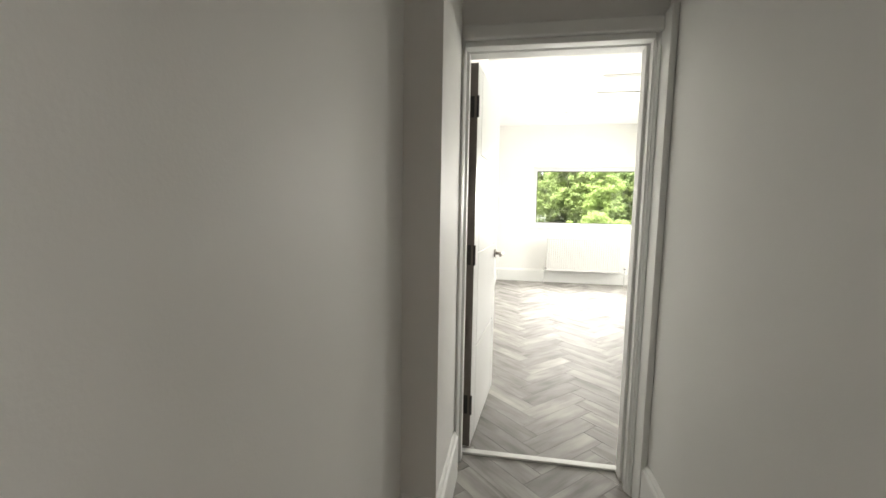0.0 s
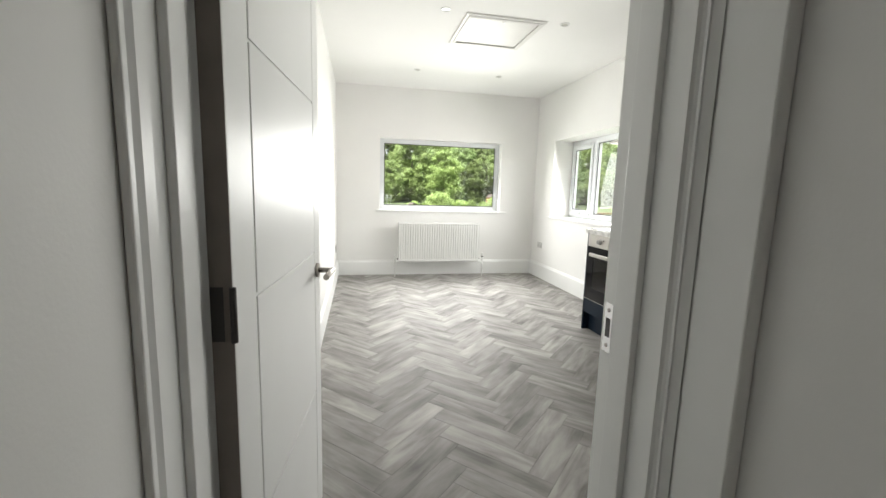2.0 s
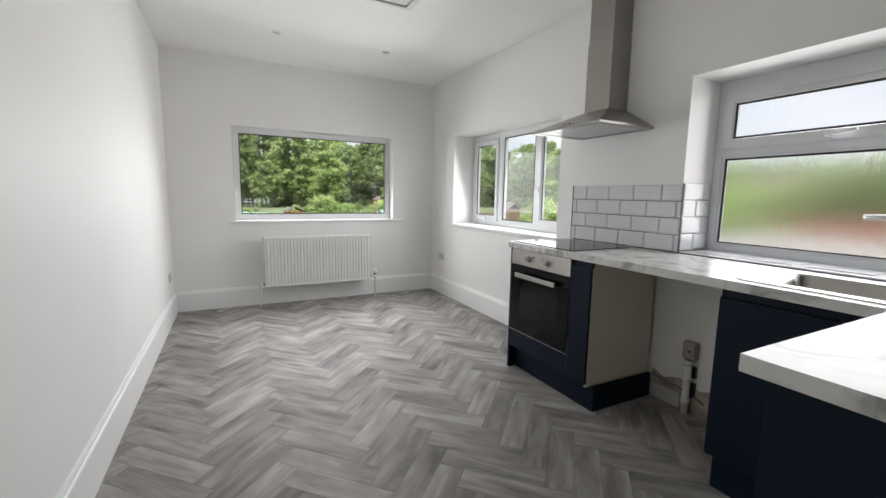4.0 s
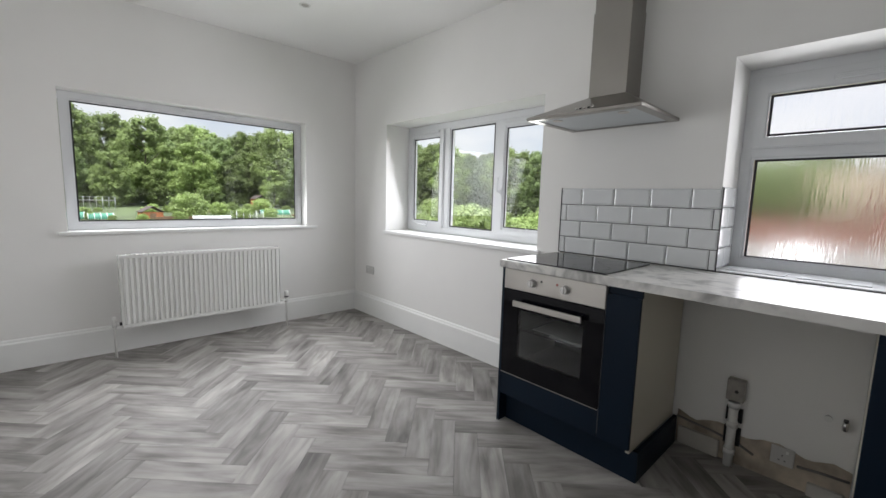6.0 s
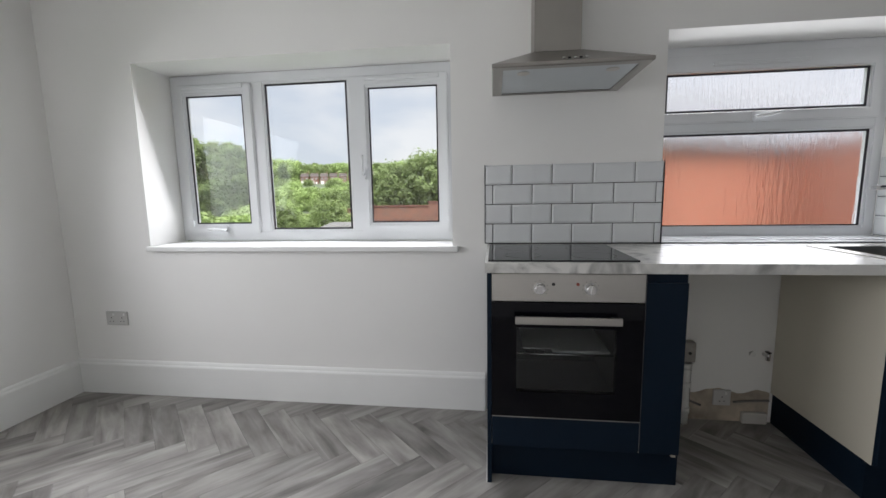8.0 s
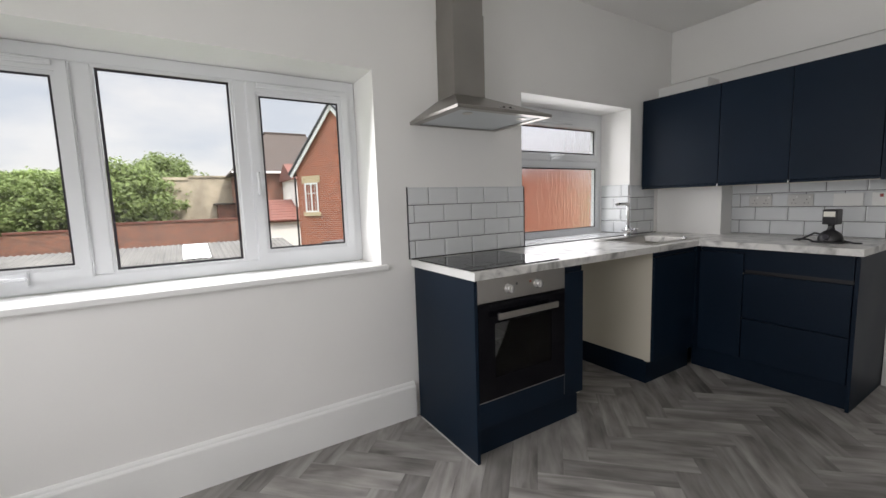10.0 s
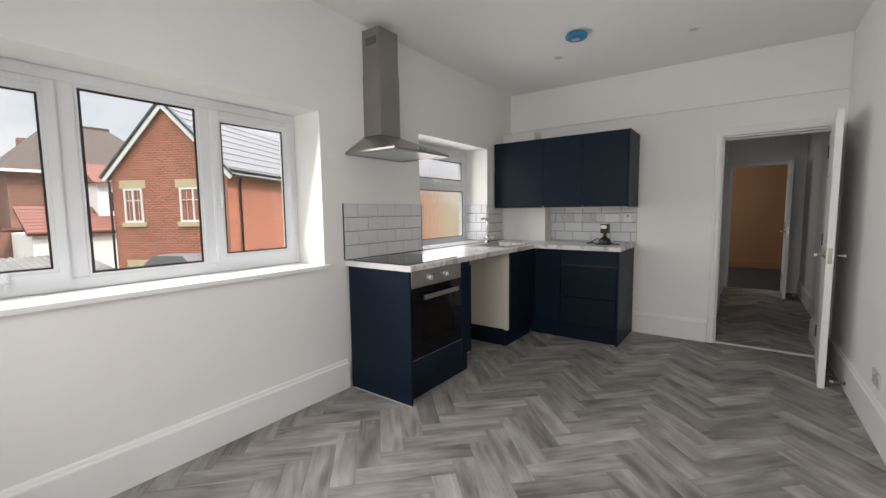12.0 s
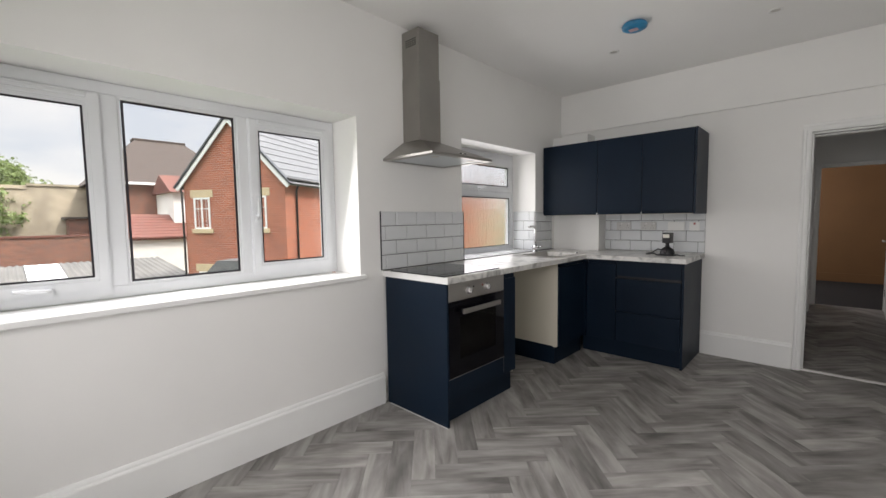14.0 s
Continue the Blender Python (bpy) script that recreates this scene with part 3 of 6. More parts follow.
# ---- skirting ----
SKIRT = [(0.0, 0.0), (0.022, 0.0), (0.022, 0.186), (0.019, 0.193), (0.013, 0.197), (0.011, 0.207), (0.006, 0.215), (0.0, 0.217)]


def baseboard(name, wall, side, a, b):
    """wall: axis and plane it lies on; side: +1 or -1, the way it stands out; from a to b along it."""
    axis, plane = wall
    bm = bmesh.new()
    prism(bm, [(plane + side * d, z) for d, z in SKIRT], "y" if axis == "x" else "x", a, b)
    return structure(name, bm, TRIM_PAINT, "tall white painted skirting board", "baseboard")


baseboard("baseboard_west", ("x", WEST), 1, SOUTH + 0.012, NORTH)
baseboard("baseboard_north", ("y", NORTH), -1, WEST + 0.023, EAST - 0.023)
baseboard("baseboard_east", ("x", EAST), -1, 5.572, NORTH)
baseboard("baseboard_south", ("y", SOUTH), 1, 0.722, 1.384)
baseboard("baseboard_hall_west", ("x", HALL_W), 1, HALL_S + 0.02, NIB_Y)
baseboard("baseboard_hall_nib_front", ("y", NIB_Y), -1, HALL_W, NIB_X)
baseboard("baseboard_hall_nib", ("x", NIB_X), 1, NIB_Y - 0.022, HALL_N - 0.016)
baseboard("baseboard_hall_east", ("x", HALL_E), -1, 0.926, 2.590)
baseboard("baseboard_hall_east_end", ("x", HALL_E), -1, HALL_S + 0.02, 0.034)


# ---- doorways ----
def architrave(name, x0, x1, top, y, side, wl, wr, at_floor=0.0):
    """Moulded trim round an opening on the face y; wl, wr: widths of its two legs."""
    def leg(xi, xo):
        # profile across the board: thin inside, raised back band outside
        d = 1 if xo > xi else -1
        w = abs(xo - xi)
        prof = [(xi, 0.0), (xi, 0.010), (xi + d * w * 0.45, 0.011), (xi + d * w * 0.55, 0.016), (xi + d * w * 0.85, 0.018), (xo, 0.014), (xo, 0.0)]
        bm = bmesh.new()
        prism(bm, [(u, y + side * v) for u, v in prof], "z", at_floor, top)
        return bm
    t = thing(name, "white painted moulded door surround", "door frame", kind="structure")
    part("leg", leg(x0, x0 - wl), TRIM_PAINT, t)
    part("leg", leg(x1, x1 + wr), TRIM_PAINT, t)
    bm = bmesh.new()
    w = 0.052
    prof = [(0.0, top), (0.010, top), (0.011, top + w * 0.45), (0.016, top + w * 0.55), (0.018, top + w * 0.85), (0.014, top + w), (0.0, top + w)]
    prism(bm, [(y + side * v, z) for v, z in prof], "x", x0 - wl, x1 + wr)
    part("head", bm, TRIM_PAINT, t)
    return t


architrave("trim_door_room", DOOR_W - 0.01, DOOR_E + 0.008, DOOR_TOP + 0.012, SOUTH, 1, 0.042, 0.048)


def hall_surround():
    """Boarded surround on the hall side: a deep leg along the long wall, a slip against the short one, a stepped head."""
    t = thing("trim_door_hall", "white painted boarded door surround with a stepped inner bead", "door frame", kind="structure")
    top = DOOR_TOP + 0.004
    part("leg", boxes((0.674, 2.592, 0.0, HALL_E - 0.001, HALL_N - 0.001, top + 0.062), bevel=0.003), TRIM_PAINT, t)
    part("leg", boxes((NIB_X + 0.001, HALL_N - 0.014, 0.0, DOOR_W + 0.003, HALL_N + 0.0005, top + 0.062), bevel=0.0025), TRIM_PAINT, t)
    bm = bmesh.new()
    prism(bm, [(0.671, 2.686), (0.657, 2.712), (0.652, 2.716), (0.652, 2.742), (0.6598, 2.742), (0.671, 2.698)], "z", 0.0, top)
    part("bead", bm, TRIM_PAINT, t)
    bm = bmesh.new()
    prism(bm, [(DOOR_W - 0.001, 2.700), (DOOR_W + 0.006, 2.712), (DOOR_W + 0.006, 2.740), (DOOR_W - 0.001, 2.740)], "z", 0.0, top)
    part("bead", bm, TRIM_PAINT, t)
    bm = bmesh.new()
    prism(bm, [(HALL_N, top), (2.672, top), (2.668, top + 0.006), (2.668, top + 0.050), (2.674, top + 0.060), (HALL_N, top + 0.062)], "x", DOOR_W + 0.0035, 0.6735)
    part("head", bm, TRIM_PAINT, t)
    part("head_bead", boxes((DOOR_W + 0.007, 2.686, top - 0.026, 0.651, 2.742, top - 0.002), bevel=0.003), TRIM_PAINT, t)


hall_surround()
architrave("trim_door_far", -0.05, 0.63, 1.945, HALL_S, 1, 0.055, 0.055)


def lining(name, x0, x1, top, y0, y1, stop):
    t = thing(name, "white painted door lining with a planted stop", "door frame", kind="structure")
    part("jamb", boxes((x0 - 0.03, y0, 0, x0, y1, top + 0.03)), TRIM_PAINT, t)
    part("jamb", boxes((x1, y0, 0, x1 + 0.03, y1, top + 0.03)), TRIM_PAINT, t)
    part("head", boxes((x0, y0, top, x1, y1, top + 0.03)), TRIM_PAINT, t)
    part("stop", boxes((x0, stop - 0.06, 0, x0 + 0.014, stop, top), bevel=0.002), TRIM_PAINT, t)
    part("stop", boxes((x1 - 0.014, stop - 0.06, 0, x1, stop, top), bevel=0.002), TRIM_PAINT, t)
    part("stop", boxes((x0 + 0.014, stop - 0.06, top - 0.014, x1 - 0.014, stop, top), bevel=0.002), TRIM_PAINT, t)
    return t


fr = lining("trim_door_lining", DOOR_W, DOOR_E, DOOR_TOP, HALL_N + 0.001, SOUTH - 0.001, SOUTH - 0.055)
strike = part("strike_plate", boxes((DOOR_E - 0.002, SOUTH - 0.036, 0.925, DOOR_E, SOUTH - 0.010, 1.03), bevel=0.0008), CHROME, fr, "bright steel strike plate")
part("latch_hole", boxes((DOOR_E - 0.0026, SOUTH - 0.030, 0.958, DOOR_E - 0.001, SOUTH - 0.016, 0.998)), BLACK, strike, "dark latch hole")
for z in (0.940, 1.015):
    bm = bmesh.new()
    cyl(bm, (DOOR_E - 0.002, SOUTH - 0.023, z), (DOOR_E - 0.0032, SOUTH - 0.023, z), 0.0045, 0.004, 14)
    part("screw", bm, NICKEL, strike)
lining("trim_far_lining", -0.06, 0.64, 1.955, HALL_S - 0.119, HALL_S - 0.001, HALL_S - 0.045)
structure("trim_threshold", boxes((DOOR_W, 2.855, 0.0, DOOR_E, 2.895, 0.011), bevel=0.004), mat("white_threshold", (0.8, 0.8, 0.78), 0.35), "pale metal threshold strip in the doorway", "threshold")


def lever(parent, x, z, side, name="handle"):
    """Round rose and mitred tubular lever on a face; side: the way it stands out in y."""
    bm = bmesh.new()
    cyl(bm, (x, 0, z), (x, side * 0.009, z), 0.026, 0.025, 28)
    cyl(bm, (x, side * 0.009, z), (x, side * 0.060, z), 0.0095, None, 16)
    cyl(bm, (x + 0.0095, side * 0.055, z), (x - 0.125, side * 0.055, z), 0.0098, None, 16)
    return part(name, bm, NICKEL, parent, "satin nickel lever handle on a round rose")


DARK_HINGE = mat("dark_hinge_metal", (0.06, 0.058, 0.055), 0.45, 0.6)
# door's hinge edge: the shade in the gap is put into this dark colour
SHADED_EDGE = mat("shaded_hinge_edge", (0.20, 0.175, 0.155), 0.7, vary=0.1, scale=12)


def door(name, at, width, height, label):
    """Leaf in its own space: hinge edge at x 0, leaf along x, thickness 0 to -t in y (front face at y 0)."""
    T = 0.040
    d = thing(name, label, "door", kind="structure", at=at)
    # grooves cut between raised fields
    xs, zs = [0.0, 0.118, 0.126, width - 0.093, width - 0.085, width], [0.012]
    for g in (0.51, 1.02, 1.52):
        zs += [g, g + 0.008]
    zs.append(height)
    bm = boxes((0, -T + 0.005, 0.012, width, -0.005, height))
    part("core", bm, TRIM_PAINT, d)
    for y0, y1 in ((-0.005, 0.0), (-T, -T + 0.005)):
        part("stile", boxes((0, y0, 0.012, xs[1], y1, height), bevel=0.0012), TRIM_PAINT, d)
        part("stile", boxes((xs[4], y0, 0.012, width, y1, height), bevel=0.0012), TRIM_PAINT, d)
        for i in range(0, len(zs), 2):
            part("panel", boxes((xs[2], y0, zs[i], xs[3], y1, zs[i + 1]), bevel=0.0012), TRIM_PAINT, d)
    lever(d, width - 0.06, 0.955, 1)
    h = lever(d, width - 0.06, 0.955, -1)
    h.location = (0, -T, 0)
    part("hinge_edge", boxes((-0.0016, -T + 0.001, 0.014, -0.0002, -0.001, height - 0.002)), SHADED_EDGE, d, "hinge edge with its shade put into the dark colour")
    part("latch_plate", boxes((width, -0.032, 0.90, width + 0.0015, -0.008, 1.01), bevel=0.0005), NICKEL, d, "satin latch plate")
    for z in (0.24, 1.02, 1.74):
        bm = boxes((-0.003, -0.038, z - 0.05, 0.0005, -0.016, z + 0.05))
        cyl(bm, (-0.006, 0.002, z - 0.05), (-0.006, 0.002, z + 0.05), 0.006, None, 12)
        part("hinge", bm, DARK_HINGE, d, "dark metal butt hinge")
    return d


# the leaf swings into the room, nearly against the west wall
door("door_1", pose(-0.066, SOUTH + 0.008, 0, 0, 0, 84.7) @ Matrix.Diagonal((1, -1, 1, 1)), 0.80, 1.945, "white painted panelled door standing wide open")
door("door_2", pose(-0.052, HALL_S + 0.004, 0, 0, 0, 87.0) @ Matrix.Diagonal((1, -1, 1, 1)), 0.665, 1.94, "white painted hall door standing open")


def door_stop(at):
    t = thing("door_stop", "small chrome door stop with a white tip on the skirting", "door stop", at=at)
    bm = bmesh.new()
    cyl(bm, (0, 0, 0), (0.004, 0, 0), 0.014)
    cyl(bm, (0.004, 0, 0), (0.065, 0, 0), 0.004)
    part("rod", bm, NICKEL, t)
    bm = bmesh.new()
    cyl(bm, (0.062, 0, 0), (0.080, 0, 0), 0.010, 0.008)
    part("tip", bm, WHITE_PLASTIC, t, "white rubber tip")


door_stop(pose(WEST + 0.022, 3.66, 0.06))
door_stop(pose(HALL_W + 0.022, 0.02, 0.06))


# ---- ceiling fittings ----
def downlight(x, y):
    t = thing("downlight", "small white recessed ceiling spotlight, unlit", "ceiling light", "ceiling spotlights", at=pose(x, y, TOP))
    bm = bmesh.new()
    n = 28
    loops = [(0.042, 0.0), (0.041, -0.004), (0.034, -0.006), (0.030, -0.004), (0.028, -0.001)]
    rings = [[bm.verts.new((r * math.cos(2 * math.pi * i / n), r * math.sin(2 * math.pi * i / n), z)) for i in range(n)] for r, z in loops]
    for a, b in zip(rings, rings[1:]):
        for i in range(n):
            bm.faces.new((a[i], a[(i + 1) % n], b[(i + 1) % n], b[i])).smooth = True
    part("bezel", bm, WHITE_PLASTIC, t)
    bm = bmesh.new()
    cyl(bm, (0, 0, -0.0012), (0, 0, -0.0004), 0.0285, None, n)
    part("lens", bm, STEEL, t, "dull reflector behind clear lens")


for x, y in ((1.900, 3.797), (0.855, 3.730), (0.820, 5.536), (1.847, 5.556), (0.827, 7.228), (1.839, 7.222)):
    downlight(x, y)


def smoke_alarm():
    t = thing("smoke_alarm", "ceiling smoke alarm still under its blue dust cover", "smoke alarm", at=pose(1.60, 4.212, TOP))
    bm = bmesh.new()
    n = 36
    loops = [(0.060, 0.0), (0.075, -0.006), (0.085, -0.020), (0.082, -0.034), (0.066, -0.044), (0.040, -0.050)]
    rings = [[bm.verts.new((r * math.cos(2 * math.pi * i / n), r * math.sin(2 * math.pi * i / n), z)) for i in range(n)] for r, z in loops]
    for a, b in zip(rings, rings[1:]):
        for i in range(n):
            bm.faces.new((a[i], a[(i + 1) % n], b[(i + 1) % n], b[i])).smooth = True
    bm.faces.new(rings[-1])
    part("dust_cover", bm, BLUE_FILM, t, "translucent blue plastic cover")
    bm = boxes((-0.028, -0.006, -0.0535, 0.030, 0.036, -0.0505))
    lab = part("sticker", bm, mat("pink_sticker", (0.62, 0.42, 0.45), 0.5, vary=0.1, scale=60), t, "pale printed sticker")
    bm = bmesh.new()
    cyl(bm, (0, 0, 0.0), (0, 0, -0.004), 0.062, None, n)
    part("base", bm, WHITE_PLASTIC, t)


smoke_alarm()


def loft_hatch():
    t = thing("loft_hatch", "white plastic loft hatch with a moulded frame", "loft hatch", kind="structure", at=pose(1.34, 5.885, TOP))
    for a, z, w in ((0.345, 0.012, 0.022), (0.318, 0.018, 0.020)):
        bm = bmesh.new()
        r = ring(bm, -a, -a, a, a, w, 0.0, z)
        bmesh.ops.rotate(bm, verts=bm.verts[:], cent=(0, 0, 0), matrix=Matrix.Rotation(radians(-90), 3, "X"))
        bmesh.ops.bevel(bm, geom=bm.edges[:], offset=0.003, segments=2, affect="EDGES")
        for v in bm.verts:
            v.co.z = -abs(v.co.z)
        part("frame", bm, LOFT_TRIM, t)
    part("panel", boxes((-0.29, -0.29, -0.007, 0.29, 0.29, -0.001), bevel=0.002), LOFT_TRIM, t)
    bm = bmesh.new()
    cyl(bm, (0.0, -0.24, -0.007), (0.0, -0.24, -0.011), 0.010)
    part("catch", bm, WHITE_PLASTIC, t)


loft_hatch()


# ---- sockets ----
def socket(at, double, label, group="wall sockets", switch=True):
    """Plate in its own x, z plane, standing out along -y."""
    w = 0.146 if double else 0.086
    t = thing("wall_socket", label, "socket", group, at=at)
    part("plate", boxes((-w / 2, -0.009, -0.043, w / 2, 0.0, 0.043), bevel=0.003), SHADED_PLASTIC, t)
    for cx in ((-0.036, 0.036) if double else (0.0,)):
        bm = bmesh.new()
        for px, pz, sx, sz in ((0, 0.012, 0.002, 0.004), (-0.011, -0.011, 0.0035, 0.002), (0.011, -0.011, 0.0035, 0.002)):
            box(bm, cx + px - sx, -0.0098, pz - sz - 0.008, cx + px + sx, -0.0088, pz + sz - 0.008)
        part("pin_holes", bm, BLACK, t)
        if switch:
            part("rocker", boxes((cx + 0.012, -0.013, 0.018, cx + 0.022, -0.0085, 0.032), bevel=0.001), WHITE_PLASTIC, t)
    return t


socket(pose(EAST, 7.84, 0.487, 0, 0, -90) @ pose(0, 0, 0), True, "white double wall socket above the skirting")
socket(pose(WEST, 4.30, 0.325, 0, 0, 90), True, "white double wall socket near the open door")
socket(pose(WEST, 7.88, 0.42, 0, 0, 90), True, "white double wall socket near the window corner")
socket(pose(EAST - 0.001, 4.335, 0.130, 0, 0, -90), False, "white single socket in the stripped wall strip")
for x in (2.10, 1.86):
    socket(pose(x, SOUTH + 0.012, 1.200, 0, 0, 180), True, "white double socket set among the wall tiles", "worktop sockets")
t = thing("fused_spur", "white blank spur plate set among the wall tiles", "socket", "worktop sockets", at=pose(1.61, SOUTH + 0.012, 1.200, 0, 0, 180))
part("plate", boxes((-0.073, -0.009, -0.043, 0.073, 0.0, 0.043), bevel=0.003), WHITE_PLASTIC, t)
t = thing("cooker_switch", "white cooker switch with a red rocker among the tiles", "switch", "worktop sockets", at=pose(1.455, SOUTH + 0.012, 1.200, 0, 0, 180))
part("plate", boxes((-0.043, -0.009, -0.043, 0.043, 0.0, 0.043), bevel=0.003), WHITE_PLASTIC, t)
part("rocker", boxes((-0.008, -0.013, 0.014, 0.008, -0.0085, 0.034), bevel=0.001), mat("red_plastic", (0.35, 0.05, 0.04), 0.4), t, "small dark red rocker")


# ---- radiator ----
def radiator():
    X0, X1, Z0, Z1, Y = 0.700, 1.885, 0.228, 0.785, 7.935
    t = thing("radiator", "white ribbed panel radiator under the wide window", "radiator", at=pose(0, Y, 0))
    bm = bmesh.new()
    # ribbed face: wide flutes with narrow channels
    n = 33
    pitch = (X1 - X0 - 0.03) / n
    prof = [(X0 + 0.004, 0.010), (X0 + 0.015, 0.004)]
    for i in range(n):
        a = X0 + 0.015 + i * pitch
        prof += [(a + pitch * 0.10, 0.012), (a + pitch * 0.34, 0.012), (a + pitch * 0.46, 0.0), (a + pitch * 0.98, 0.0)]
    prof += [(X1 - 0.015, 0.004), (X1 - 0.004, 0.010), (X1 - 0.004, 0.022), (X0 + 0.004, 0.022)]
    prism(bm, prof, "z", Z0 + 0.03, Z1 - 0.025)
    part("front_panel", bm, RADIATOR_ENAMEL, t)
    part("panel_edge", boxes((X0, 0.003, Z0, X1, 0.021, Z0 + 0.032), bevel=0.006), RADIATOR_ENAMEL, t)
    part("panel_edge", boxes((X0, 0.003, Z1 - 0.027, X1, 0.021, Z1 - 0.006), bevel=0.006), RADIATOR_ENAMEL, t)
    part("rear_panel", boxes((X0, 0.078, Z0, X1, 0.094, Z1 - 0.006), bevel=0.005), RADIATOR_ENAMEL, t)
    for x in (X0, X1 - 0.003):
        part("side_cover", boxes((x, 0.002, Z0 + 0.02, x + 0.003, 0.096, Z1), bevel=0.001), RADIATOR_ENAMEL, t)
    part("top_grille", boxes((X0, 0.001, Z1 - 0.006, X1, 0.010, Z1), (X0, 0.088, Z1 - 0.006, X1, 0.097, Z1)), RADIATOR_ENAMEL, t)
    for i in range(40):
        x = X0 + 0.02 + i * (X1 - X0 - 0.04) / 39
        part("grille_bar", boxes((x - 0.004, 0.010, Z1 - 0.005, x + 0.004, 0.088, Z1 - 0.001)), RADIATOR_ENAMEL, t)
    for x in (X0 + 0.15, X1 - 0.15):
        part("bracket", boxes((x - 0.015, 0.094, Z0 + 0.05, x + 0.015, NORTH - Y, Z1 - 0.06)), RADIATOR_ENAMEL, t)
    for x, s, tall in ((0.655, 1, 0.0), (1.960, -1, 0.05)):
        bm = bmesh.new()
        tube(bm, [(x, 0.05, 0.0), (x, 0.05, 0.235), (x, 0.05, 0.255)], 0.009)
        cyl(bm, (x, 0.05, 0.235), (x, 0.05, 0.285), 0.014)
        cyl(bm, (x, 0.05, 0.258), (x + s * 0.055, 0.05, 0.258), 0.010)
        part("tail_pipe", bm, RADIATOR_ENAMEL, t)
        if tall:
            bm = bmesh.new()
            cyl(bm, (x, 0.05, 0.285), (x, 0.05, 0.345), 0.017, 0.019)
            valve = part("valve_head", bm, WHITE_PLASTIC, t)
            bm = bmesh.new()
            cyl(bm, (x, 0.05, 0.283), (x, 0.05, 0.296), 0.0195)
            part("collar", bm, BLACK, valve, "black collar")
        else:
            bm = bmesh.new()
            cyl(bm, (x, 0.05, 0.285), (x, 0.05, 0.315), 0.015, 0.013)
            part("lockshield", bm, WHITE_PLASTIC, t)
            bm = bmesh.new()
            cyl(bm, (x + 0.030, 0.05, 0.258), (x + 0.046, 0.05, 0.258), 0.0125)
            part("nut", bm, BLACK, t, "dark compression nut")


radiator()



# ---- kitchen ----
WT0, WT1 = 0.906, 0.945


def worktop():
    # one L-shaped slab with a hole for the sink bowl
    t = tagged(new("worktop", None), "pale marble-effect laminate worktop on navy units", "worktop")
    x0, y1 = 1.368, 5.556
    bm = wall_mesh("y", WT0, WT1, x0, EAST - 0.001, SOUTH + 0.001, y1, [(2.305, 3.52, 2.675, 4.04), (x0, 3.595, 2.20, y1)])
    for v in bm.verts:
        v.co = Vector((v.co.x, v.co.z, v.co.y))
    part("top", bm, MARBLE, t)
    part("end_strip", boxes((2.196, 5.556, WT0, EAST - 0.001, 5.5575, WT1)), mat("white_edging", (0.72, 0.72, 0.70), 0.35), t, "white edging strip")
    part("seal", boxes((2.815 - 0.006, SOUTH + 0.2, WT1, EAST - 0.001, 5.55, WT1 + 0.004)), mat("dark_seal", (0.03, 0.03, 0.03), 0.5), t, "dark mastic seal")


worktop()


def oven_unit():
    t = thing("oven_housing", "navy base unit that houses the oven", "cabinet", at=None)
    part("end_panel", boxes((2.215, 5.532, 0.0, EAST - 0.022, 5.550, WT0), bevel=0.0015), NAVY, t)
    part("foot_seal", boxes((2.216, 5.5505, 0.0, EAST - 0.05, 5.556, 0.004)), mat("pale_foot_seal", (0.6, 0.6, 0.58), 0.4), t, "pale sealant line along the foot")
    part("side_panel", boxes((2.255, 4.930, 0.150, EAST - 0.03, 4.946, WT0)), CREAM, t)
    part("base", boxes((2.26, 4.946, 0.150, EAST - 0.03, 5.532, 0.168)), CREAM, t)
    part("lower_panel", boxes((2.216, 4.950, 0.172, 2.235, 5.530, 0.305), bevel=0.0015), NAVY, t)
    part("edge_trim", boxes((2.2145, 4.9475, 0.190, 2.236, 4.9495, WT0 - 0.01)), mat("dark_edge_trim", (0.10, 0.10, 0.105), 0.4), t, "thin grey edge")
    part("filler_panel", boxes((2.216, 4.797, 0.172, 2.235, 4.946, 0.868), bevel=0.0015), NAVY, t)
    part("filler_rail", boxes((2.228, 4.797, 0.868, 2.245, 4.946, WT0)), NAVY, t)
    part("filler_side", boxes((2.236, 4.800, 0.150, EAST - 0.03, 4.816, WT0)), CREAM, t, "cream unpainted side board")
    part("plinth", boxes((2.275, 4.775, 0.0, 2.293, 5.531, 0.150)), NAVY, t)
    part("plinth_return", boxes((2.294, 4.775, 0.0, EAST - 0.03, 4.793, 0.150)), NAVY, t)


oven_unit()


